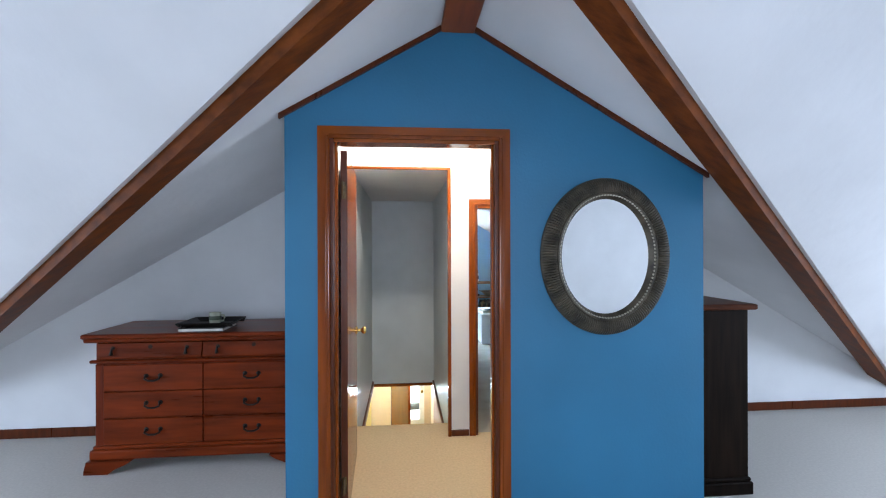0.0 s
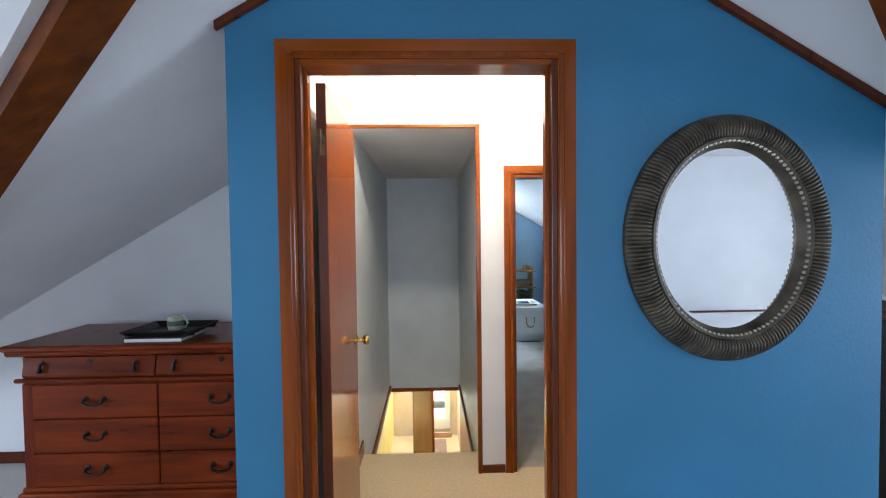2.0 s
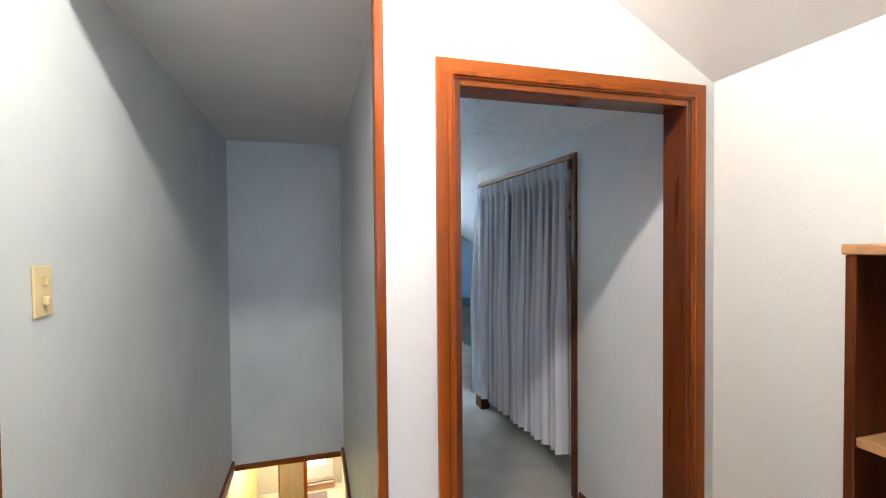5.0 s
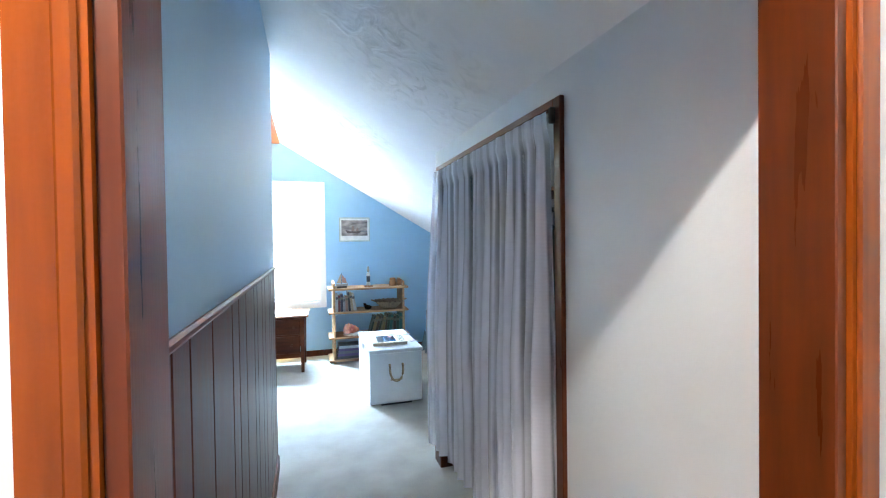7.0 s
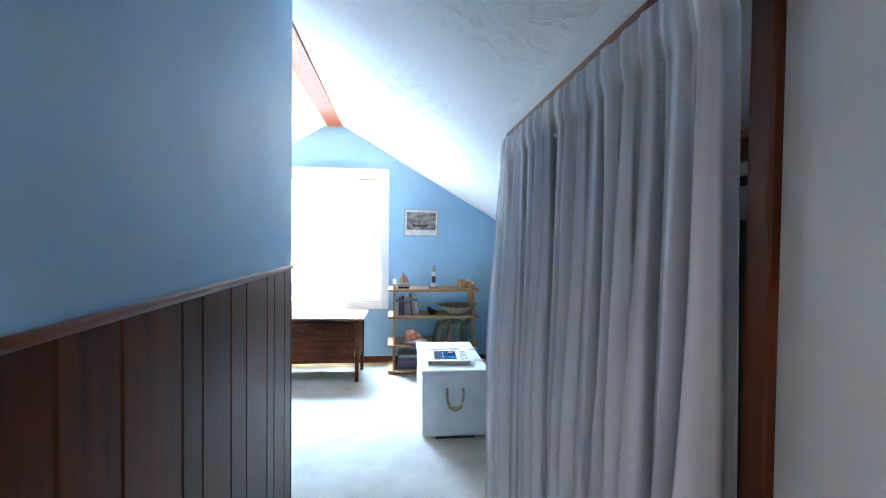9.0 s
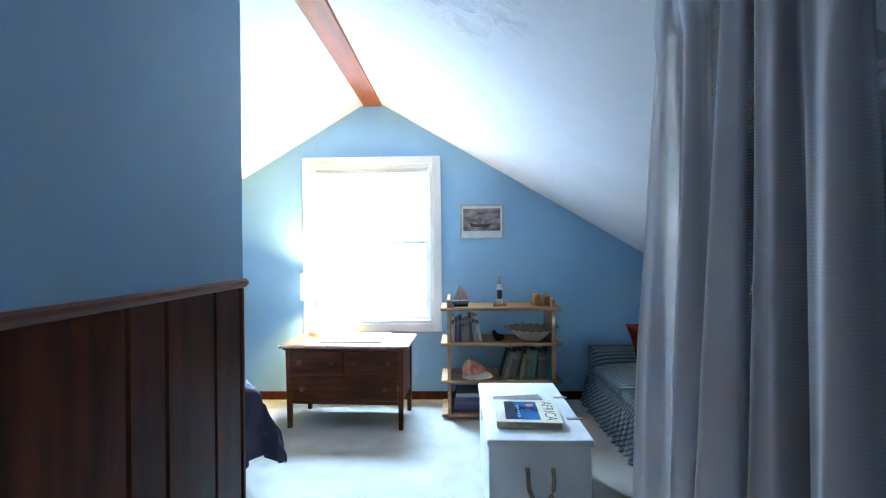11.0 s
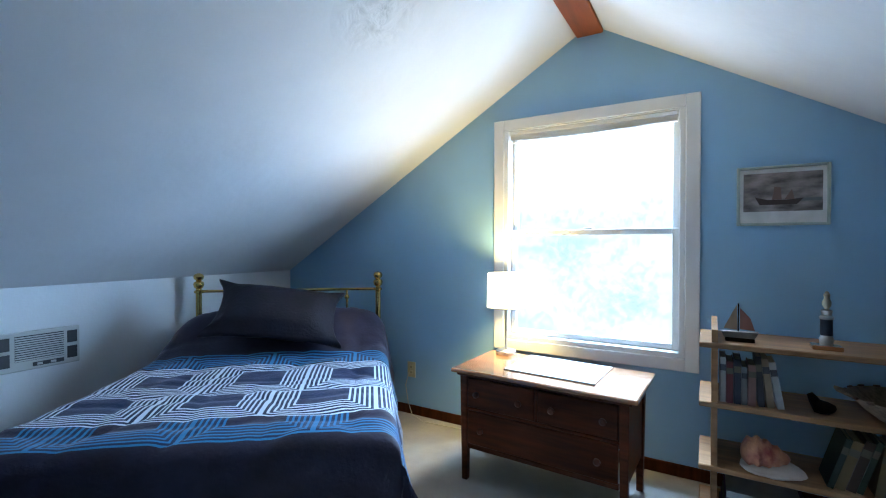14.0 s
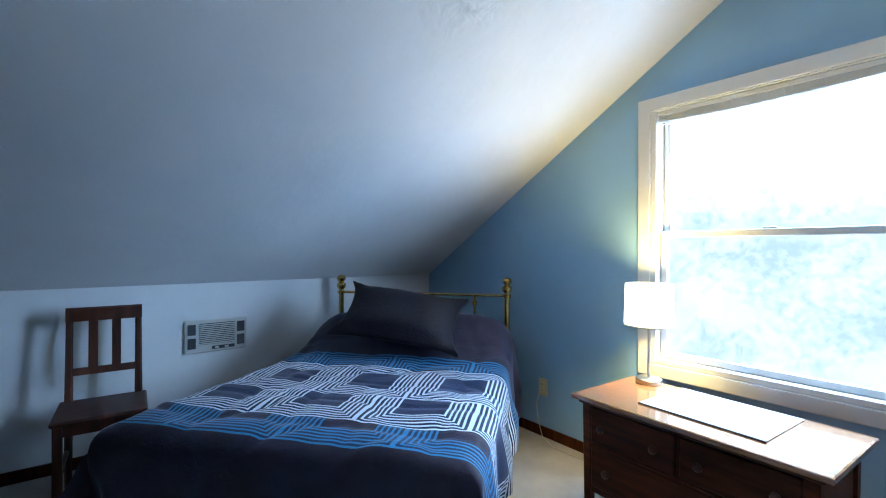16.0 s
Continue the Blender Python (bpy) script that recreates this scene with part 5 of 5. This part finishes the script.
cb = thing("cork_figure", pose(1.47, 8.04, SZ[3] + 0.001), "small honey-brown tapered wooden pot figure", "figurine")
smooth(part("body", lathe(bmesh.new(), [(0.043, 0), (0.045, 0.008), (0.040, 0.045), (0.034, 0.062), (0.037, 0.066), (0.034, 0.088), (0.020, 0.094)], 20), plain("honey_wood", (0.27, 0.14, 0.05), 0.7), cb), 40)
bk2 = thing("bookend", pose(1.545, 8.05, SZ[3] + 0.001), "small rough wooden bookend by the upright", "bookend")
part("block", B(-0.022, 0.022, -0.05, 0.05, 0, 0.075, 0.008, 2), M["pine"], bk2)

# ---- white chest ----
ch = thing("storage_chest", pose(1.205, 6.90, 0), "white painted wooden chest with rope handles", "chest")
part("box", B(-0.222, 0.222, -0.405, 0.39, 0.012, 0.435, 0.004), M["chest_white"], ch)
part("lid", B(-0.230, 0.230, -0.422, 0.405, 0.438, 0.468, 0.006, 2), M["chest_white"], ch)
part("runner_strip", box(B(-0.13, 0.13, -0.410, -0.39, 0.0, 0.012), -0.13, 0.13, 0.37, 0.39, 0.0, 0.012), plain("chest_foot", (0.03, 0.03, 0.03)), ch)
for s in (-1, 1):
    pts = []
    for i in range(13):
        t = math.pi * i / 12
        pts.append((0.055 * math.cos(t) * (1 + 0.12 * math.sin(t)), s * (0.418 + 0.022 * math.sin(t)) - (0.015 if s > 0 else 0), 0.325 - 0.12 * math.sin(t) ** 0.8))
    part("rope_handle", tube(bmesh.new(), [(0.055, s * 0.404 - (0.015 if s > 0 else 0), 0.338)] + pts + [(-0.055, s * 0.404 - (0.015 if s > 0 else 0), 0.338)], 0.0095, 8), M["rope"], ch, "worn rope loop handle")
    part("rope_fray", box(B(-0.05, 0.05, s * (0.411 if s < 0 else 0.396) - 0.006, s * (0.411 if s < 0 else 0.396) + 0.006, 0.205, 0.212), -0.02, 0.03, s * (0.411 if s < 0 else 0.396) - 0.006, s * (0.411 if s < 0 else 0.396) + 0.006, 0.196, 0.203), M["rope"], ch)
for yy in (-0.18, 0.13):
    part("hinge_strap", B(0.17, 0.245, yy - 0.012, yy + 0.012, 0.468, 0.473, 0.001), M["steel"], ch, "small metal hinge strap")
part("latch", B(-0.236, -0.226, -0.02, 0.02, 0.40, 0.45, 0.002), M["steel"], ch)
mg = thing("magazine", pose(1.185, 6.93, 0.469, 0, 0, 8), "magazine with a dark photo cover on the chest", "magazine")
part("page_block", B(-0.15, 0.15, -0.11, 0.13, 0.0, 0.006), plain("mag_white", (0.62, 0.62, 0.62), 0.35), mg)
part("cover_photo", B(-0.13, 0.13, -0.09, 0.115, 0.006, 0.0068), sea, mg)
bk = thing("large_book", pose(1.185, 6.74, 0.4755, 0, 0, -3), "large cream-bordered picture book with a blue cover", "book")
bcream = plain("cream_cover_border", (0.66, 0.61, 0.46), 0.35)
part("cover", box(box(B(-0.15, 0.15, -0.15, 0.15, 0.0, 0.003), -0.15, 0.15, -0.15, 0.15, 0.024, 0.0275), -0.15, -0.147, -0.15, 0.15, 0.003, 0.024), bcream, bk)
part("page_block", B(-0.147, 0.146, -0.146, 0.146, 0.003, 0.024), plain("pages", (0.38, 0.34, 0.26), 0.9), bk)
part("blue_panel", B(-0.105, 0.055, -0.12, 0.12, 0.0275, 0.0282), mat("cover_blue", (0.02, 0.05, 0.17), 0.25, vary=0.35, scale=7, tint=(0.02, 0.09, 0.22)), bk)
part("dark_strip", B(-0.105, -0.055, -0.12, 0.12, 0.0282, 0.0287), plain("cover_night", (0.012, 0.015, 0.03), 0.3), bk)
bm = lathe(bmesh.new(), [(0.020, 0.0), (0.020, 0.0006)], 20, pose(0.018, 0.07, 0.0282))
part("sun_disc", bm, plain("cover_sun", (0.55, 0.16, 0.09), 0.3), bk)
for i in range(5):
    part("caption_bar", B(-0.045 - 0.0, -0.035, -0.09 + i * 0.035, -0.07 + i * 0.035, 0.0282, 0.0287), plain("cover_grey", (0.2, 0.25, 0.35)), bk)


def lettering(text, size, m, material, parent, label):
    cu_ = bpy.data.curves.new("lettering", "FONT")
    cu_.body, cu_.size, cu_.extrude, cu_.align_x, cu_.align_y = text, size, 0.0003, "CENTER", "CENTER"
    tmp = bpy.data.objects.new("lettering_source", cu_)
    scene.collection.objects.link(tmp)
    bpy.context.view_layer.update()
    me = bpy.data.meshes.new_from_object(tmp.evaluated_get(bpy.context.evaluated_depsgraph_get()))
    bpy.data.objects.remove(tmp)
    me.materials.clear()
    me.materials.append(material)
    ob = new("lettering", me)
    ob.parent, ob.matrix_local = parent, m
    ob["label"] = label
    return ob


lettering("AFRICA", 0.075, pose(0.104, 0.0, 0.0281, 0, 0, -90), plain("ink", (0.03, 0.03, 0.035)), bk, "dark title letters reading AFRICA")

# ---- sofa ----
def stripes():
    m = mat("striped_sofa_cloth", (0.16, 0.20, 0.24), 0.9, vary=0.1, scale=20, bump=0.3, bump_scale=150, spec=0.2)
    n, l = m.node_tree.nodes, m.node_tree.links
    tc = n.new("ShaderNodeTexCoord")
    sp = n.new("ShaderNodeSeparateXYZ")
    l.new(tc.outputs["Object"], sp.inputs[0])
    ad = n.new("ShaderNodeMath")
    l.new(sp.outputs[1], ad.inputs[0])
    l.new(sp.outputs[2], ad.inputs[1])
    w = n.new("ShaderNodeMath")
    w.operation = "MULTIPLY"
    w.inputs[1].default_value = 2 * math.pi / 0.034
    l.new(ad.outputs[0], w.inputs[0])
    s = n.new("ShaderNodeMath")
    s.operation = "SINE"
    l.new(w.outputs[0], s.inputs[0])
    r = n.new("ShaderNodeValToRGB")
    r.color_ramp.interpolation = "CONSTANT"
    r.color_ramp.elements[0].color = (0.050, 0.070, 0.085, 1)
    r.color_ramp.elements[1].color, r.color_ramp.elements[1].position = (0.22, 0.27, 0.28, 1), 0.45
    e = r.color_ramp.elements.new(0.85)
    e.color = (0.12, 0.16, 0.20, 1)
    mr2 = n.new("ShaderNodeMapRange")
    mr2.inputs[1].default_value, mr2.inputs[2].default_value = -1, 1
    l.new(s.outputs[0], mr2.inputs[0])
    l.new(mr2.outputs[0], r.inputs[0])
    l.new(r.outputs[0], n["Principled BSDF"].inputs["Base Color"])
    return m


M["stripe"] = stripes()


def cushion(name, x0, x1, y0, y1, z0, z1, material, parent, puff=0.03, label="", ears=0.0):
    bm = bmesh.new()
    box(bm, x0, x1, y0, y1, z0, z1)
    bmesh.ops.subdivide_edges(bm, edges=bm.edges[:], cuts=9, use_grid_fill=True)
    cxm, cym, czm = (x0 + x1) / 2, (y0 + y1) / 2, (z0 + z1) / 2
    dims = ((x1 - x0) / 2, (y1 - y0) / 2, (z1 - z0) / 2)
    thin = dims.index(min(dims))
    for v in bm.verts:
        p = [(v.co.x - cxm) / dims[0], (v.co.y - cym) / dims[1], (v.co.z - czm) / dims[2]]
        a = [q for i, q in enumerate(p) if i != thin]
        f = (1 - a[0] ** 4) * (1 - a[1] ** 4)
        v.co[thin] += p[thin] * (puff * f - 0.35 * dims[thin] * (1 - f) ** 2)
        for i in range(3):
            if i != thin:
                v.co[i] -= p[i] * 0.018 * abs(p[thin]) ** 3
        if ears:
            ids = [i for i in range(3) if i != thin]
            for i, j in (ids, ids[::-1]):
                v.co[i] += p[i] * dims[i] * ears * (abs(p[j]) ** 5 - 0.9 * (1 - p[j] ** 2)) * abs(p[i]) ** 3
        v.co += Vector((noise.noise(v.co * 6), noise.noise(v.co * 6 + Vector((7, 0, 0))), noise.noise(v.co * 6 + Vector((0, 9, 0))))) * 0.006
    return smooth(part(name, bm, material, parent, label), 60)


so = thing("sofa", pose(1.905, 7.20, 0), "grey and white striped sofa with a ruffled skirt", "sofa")
part("base", B(0.03, 0.92, -1.05, 1.08, 0.02, 0.28, 0.02, 2), M["stripe"], so)
for i in range(3):
    y0 = -0.88 + i * 0.585
    cushion("seat_cushion", 0.0, 0.70, y0, y0 + 0.58, 0.27, 0.40, M["stripe"], so, 0.025)
for y0, y1 in ((0.90, 1.09), (-1.09, -0.90)):
    cushion("arm", 0.01, 0.90, y0, y1, 0.10, 0.505, M["stripe"], so, 0.012)
cushion("backrest", 0.66, 0.96, -0.90, 0.90, 0.25, 0.72, M["stripe"], so, 0.03)
bm = bmesh.new()
rows_ = []
path_ = [(0.0 + 0.0, -1.09 + 2.18 * i / 240) for i in range(241)]
for j in range(4):
    row = []
    for i, (px, py) in enumerate(path_):
        rf = (0.004 + 0.022 * j / 3) * math.sin(i * 0.75 + 0.8 * math.sin(i * 0.13))
        row.append(bm.verts.new((px + 0.012 - 0.012 * j + rf, py, 0.235 - j * 0.075 + (0.010 * math.sin(i * 0.4) if j == 3 else 0))))
    rows_.append(row)
for a, b in zip(rows_, rows_[1:]):
    for i in range(240):
        bm.faces.new((a[i], a[i + 1], b[i + 1], b[i]))
smooth(part("skirt", bm, M["stripe"], so, "ruffled striped sofa skirt"), 80)
rc2 = thing("throw_pillow", pose(2.42, 7.98, 0.40, 14, -12, -18), "dark red throw pillow leaning in the sofa corner", "pillow")
cushion("cover", -0.20, 0.20, -0.05, 0.05, 0.0, 0.36, M["red"], rc2, 0.05, ears=0.06)

# ---- bed ----
AX = math.degrees(math.atan2(0.64, 0.768))
bed = thing("bed", pose(-1.87, 7.87, 0, 0, 0, AX), "double bed with a brass headboard set across the corner", "bed")
# local x runs along the headboard, local -y towards the foot
for s in (-1, 1):
    smooth(part("bedpost", lathe(bmesh.new(), [(0.020, 0), (0.020, 0.93), (0.030, 0.935), (0.030, 0.950), (0.019, 0.955), (0.018, 0.965), (0.030, 0.975), (0.036, 0.995), (0.030, 1.012), (0.016, 1.018), (0.018, 1.024), (0.030, 1.034), (0.035, 1.050), (0.026, 1.068), (0.008, 1.075)], 24, pose(s * 0.63, 0, 0)), M["brass"], bed, "polished brass bedpost with ball finials"))
    smooth(part("spindle", lathe(bmesh.new(), [(0.008, 0.55), (0.008, 0.87), (0.017, 0.878), (0.018, 0.895), (0.008, 0.905), (0.008, 0.94)], 16, pose(s * 0.40, 0, 0)), M["brass"], bed))
part("head_rail", tube(bmesh.new(), [(-0.62, 0, 0.945), (0.62, 0, 0.945)], 0.010, 12), M["brass"], bed)
part("low_rail", tube(bmesh.new(), [(-0.62, 0, 0.56), (0.62, 0, 0.56)], 0.010, 12), M["brass"], bed)
part("mattress", B(-0.64, 0.64, -1.72, -0.04, 0.30, 0.52, 0.04, 3), plain("ticking", (0.5, 0.5, 0.5)), bed)
part("box_base", B(-0.63, 0.63, -1.70, -0.05, 0.10, 0.30, 0.01), M["black"], bed)
for sx in (-1, 1):
    part("leg", B(sx * 0.58 - 0.025, sx * 0.58 + 0.025, -1.68, -1.63, 0, 0.10), M["black"], bed)


def quilt_material():
    m = mat("patterned_comforter", (0.027, 0.022, 0.039), 0.55, vary=0.15, scale=8, bump=0.25, bump_scale=60, spec=0.25)
    n, l = m.node_tree.nodes, m.node_tree.links
    bs_ = n["Principled BSDF"]
    bs_.inputs["Sheen Weight"].default_value, bs_.inputs["Sheen Roughness"].default_value = 0.32, 0.30
    bs_.inputs["Sheen Tint"].default_value = (0.80, 0.76, 1.0, 1)
    base_link = bs_.inputs["Base Color"].links[0].from_socket

    def mth(op, a, b=None):
        q = n.new("ShaderNodeMath")
        q.operation = op
        for i, v in enumerate((a, b)):
            if v is None:
                continue
            if isinstance(v, (int, float)):
                q.inputs[i].default_value = v
            else:
                l.new(v, q.inputs[i])
        return q.outputs[0]
    uv = n.new("ShaderNodeAttribute")
    uv.attribute_name = "cloth"
    sp = n.new("ShaderNodeSeparateXYZ")
    l.new(uv.outputs["Vector"], sp.inputs[0])
    X, Y = sp.outputs[0], sp.outputs[1]
    P, PER = 0.48, 0.0230

    def mixc(fac, a, b):
        q = n.new("ShaderNodeMix")
        q.data_type = "RGBA"
        l.new(fac, q.inputs[0])
        for k, v in ((6, a), (7, b)):
            if isinstance(v, tuple):
                q.inputs[k].default_value = (*v, 1)
            else:
                l.new(v, q.inputs[k])
        return q.outputs[2]
    # rows of nested square frames, the middle rows laid over the outer ones
    blue, white, navy, slate = (0.045, 0.22, 0.42), (0.78, 0.84, 0.92), (0.014, 0.024, 0.060), (0.016, 0.030, 0.075)
    colour = base_link
    for yc, shift, line_col, gap_col, mid_col in ((0.97, 0.0, blue, slate, None), (0.31, 0.12, blue, slate, None), (0.52, 0.36, white, navy, navy), (0.83, 0.24, white, navy, navy)):
        du = mth("MULTIPLY", mth("ABSOLUTE", mth("SUBTRACT", mth("FRACT", mth("DIVIDE", mth("ADD", X, 10 * P + shift), P)), 0.5)), P)
        dv = mth("ABSOLUTE", mth("SUBTRACT", Y, yc))
        depth = mth("SUBTRACT", P / 2, mth("MAXIMUM", du, dv))
        inside = mth("GREATER_THAN", depth, 0.0)
        framed = mth("MULTIPLY", inside, mth("LESS_THAN", depth, 5.44 * PER))
        line = mth("MULTIPLY", framed, mth("LESS_THAN", mth("FRACT", mth("DIVIDE", mth("ABSOLUTE", depth), PER)), 0.44))
        colour = mixc(inside if mid_col else framed, colour, mid_col or gap_col)
        if not mid_col:
            colour = mixc(mth("SUBTRACT", inside, framed), colour, base_link)
        colour = mixc(line, colour, line_col)
    l.new(colour, bs_.inputs["Base Color"])
    return m


def comforter():
    """A quilt laid over the mattress: rounded over the edges, hanging at both sides and the foot. Cloth coordinates go with it."""
    W, L, TOP = 0.66, 1.74, 0.575
    nx, ny = 120, 130
    bm = bmesh.new()
    lay = bm.verts.layers.float_vector.new("cloth")
    rad = 0.09

    def over(a, edge):
        """Arc length a from the middle: how far out and how far down."""
        if a <= edge - rad:
            return a, 0.0
        s = a - (edge - rad)
        q = s / rad
        if q < math.pi / 2:
            return edge - rad + rad * math.sin(q), rad * (1 - math.cos(q))
        return edge, rad + (s - rad * math.pi / 2)
    grid = []
    for j in range(ny + 1):
        b = -0.02 + 2.13 * j / ny
        row = []
        for i in range(nx + 1):
            a = (-1.07 - 0.22 * b / L) + (2.14 + 0.22 * b / L) * i / nx
            px, dx = over(abs(a), W + 0.03 + (0.20 * b / L if a < 0 else 0))
            py, dy = over(b, L)
            drop = (dx ** 3 + dy ** 3) ** (1 / 3)
            x = math.copysign(px, a)
            hang = min(1, max(0, drop - 0.08) / 0.2)
            wob = noise.noise(Vector((a * 4, b * 4, 0.5)))
            if dx > 0.09:
                x += math.copysign(0.035 * hang * (0.5 + math.sin(b * 13 + 2 * wob)), a)
            y = py + (0.03 * hang * (0.4 + math.sin(a * 14 + 2 * wob)) if dy > 0.09 else 0)
            if dx > 0.09 and dy > 0.09:
                x += math.copysign(0.05 * hang, a)
                y += 0.05 * hang
            quilt = -0.006 * (math.exp(-((b * 3.6) % 1 - 0.5) ** 2 * 160) + math.exp(-((a * 3.0 + 10) % 1 - 0.5) ** 2 * 160)) * (1 - hang)
            head = 0.30 * math.exp(-((b - 0.18) / 0.26) ** 2) * (0.95 + 0.05 * math.cos(a * 9)) / (1 + (abs(a) / 0.70) ** 6)
            z = TOP - drop + 0.012 * noise.noise(Vector((a * 5, b * 5, 2.0))) * (1 - 0.5 * hang) + 0.005 * noise.noise(Vector((a * 9, b * 7, 5.0))) + quilt + head - 0.009 * max(0, 1 - 9 * abs(noise.noise(Vector((a * 2.2 + 3, b * 2.6, 8.0))))) * (1 - 0.4 * hang)
            z = max(z, 0.13 + 0.02 * wob)
            v = bm.verts.new((x, -y, z))
            v[lay] = (a, 2.05 - b - 0.30, 0)
            row.append(v)
        grid.append(row)
    for p, q in zip(grid, grid[1:]):
        for i in range(nx):
            bm.faces.new((p[i], p[i + 1], q[i + 1], q[i]))
    ob = thing("comforter", bed.matrix_world.copy(), "plum comforter with blue and white geometric bands", "comforter")
    smooth(part("quilt", bm, quilt_material(), ob), 80)
    return ob


comforter()
pl = thing("bed_pillow", bed.matrix_world @ pose(0.0, -0.50, 0.815, 40, 8, 5), "dark charcoal pillow sham leaning on the bed", "pillow")
cushion("sham", -0.37, 0.37, -0.16, 0.26, -0.045, 0.045, M["pillow"], pl, 0.07, ears=0.085)

# ---- by the knee wall ----
cc = thing("wooden_chair", pose(-2.10, 6.01, 0, 0, 0, -3), "dark wooden side chair with a slatted back", "chair")
for s in (-1, 1):
    part("back_leg", tube(bmesh.new(), [(-0.16, s * 0.155, 0), (-0.18, s * 0.155, 0.45), (-0.225, s * 0.155, 0.94)], [0.017, 0.019, 0.015], 6), M["chair"], cc)
    part("front_leg", B(0.15 - 0.019, 0.15 + 0.019, s * 0.165 - 0.019, s * 0.165 + 0.019, 0, 0.43, 0.004), M["chair"], cc)
    part("slat", prism(bmesh.new(), [(-0.196, 0.60), (-0.186, 0.60), (-0.208, 0.885), (-0.218, 0.885)], "y", s * 0.052 - 0.021, s * 0.052 + 0.021), M["chair"], cc)
    part("stretcher", B(-0.15, 0.14, s * 0.16 - 0.009, s * 0.16 + 0.009, 0.18, 0.205, 0.003), M["chair"], cc)
part("seat", B(-0.19, 0.185, -0.195, 0.195, 0.43, 0.455, 0.010, 2), M["chair"], cc)
part("apron", B(0.145, 0.16, -0.15, 0.15, 0.375, 0.43), M["chair"], cc)
part("apron", B(-0.165, -0.15, -0.14, 0.14, 0.375, 0.43), M["chair"], cc)
part("top_rail", prism(bmesh.new(), [(-0.232, 0.875), (-0.206, 0.875), (-0.212, 0.940), (-0.222, 0.950), (-0.238, 0.940)], "y", -0.172, 0.172), M["chair"], cc)
part("back_rail", prism(bmesh.new(), [(-0.202, 0.585), (-0.182, 0.585), (-0.188, 0.622), (-0.206, 0.622)], "y", -0.15, 0.15), M["chair"], cc)

ac = thing("wall_heater", pose(KW + 0.001, 6.623, 0.692), "grey wall heater with louvred grille on the knee wall", "heater")
part("faceplate", B(0.0, 0.022, -0.188, 0.188, -0.108, 0.108, 0.006, 2), M["ac"], ac)
part("grille_recess", B(0.022, 0.024, -0.105, 0.11, -0.055, 0.085), M["ac_dark"], ac)
for i in range(11):
    part("louvre", B(0.022, 0.030, -0.105, 0.11, -0.052 + i * 0.0125, -0.0455 + i * 0.0125), M["ac"], ac)
for yy in (-0.150, 0.150):
    for zz in (-0.042, 0.048):
        part("side_vent", B(0.022, 0.025, yy - 0.024, yy + 0.024, zz - 0.035, zz + 0.035, 0.001), M["ac_dark"], ac, "dark side vent")
part("control_slot", B(0.022, 0.026, -0.03, 0.11, -0.090, -0.068, 0.001), M["ac_dark"], ac)
for yy in (0.0, 0.06):
    part("control_button", B(0.026, 0.030, yy - 0.012, yy + 0.012, -0.085, -0.073), M["ac"], ac)

ol = thing("outlet", pose(-1.164, GY - 0.001, 0.335), "ivory electrical outlet with a plugged-in cord", "outlet")
part("plate", B(-0.036, 0.036, -0.006, 0, -0.058, 0.058, 0.002), M["ivory"], ol)
for zz in (-0.02, 0.02):
    part("socket", B(-0.014, 0.014, -0.009, -0.005, zz - 0.014, zz + 0.014, 0.003), M["ivory"], ol)
    part("slot", box(B(-0.007, -0.005, -0.010, -0.0088, zz - 0.005, zz + 0.005), 0.005, 0.007, -0.010, -0.0088, zz - 0.005, zz + 0.005), M["black"], ol)
wr = thing("lamp_cord", pose(0, 0, 0), "thin pale lamp cord trailing along the carpet", "cord")
part("wire", tube(bmesh.new(), [(-1.18, 8.385, 0.315), (-1.20, 8.37, 0.22), (-1.17, 8.36, 0.10), (-1.12, 8.34, 0.02), (-1.0, 8.30, 0.006), (-0.8, 8.31, 0.006), (-0.62, 8.34, 0.006), (-0.52, 8.37, 0.006)], 0.003, 6), plain("cord_cream", (0.55, 0.5, 0.4)), wr)
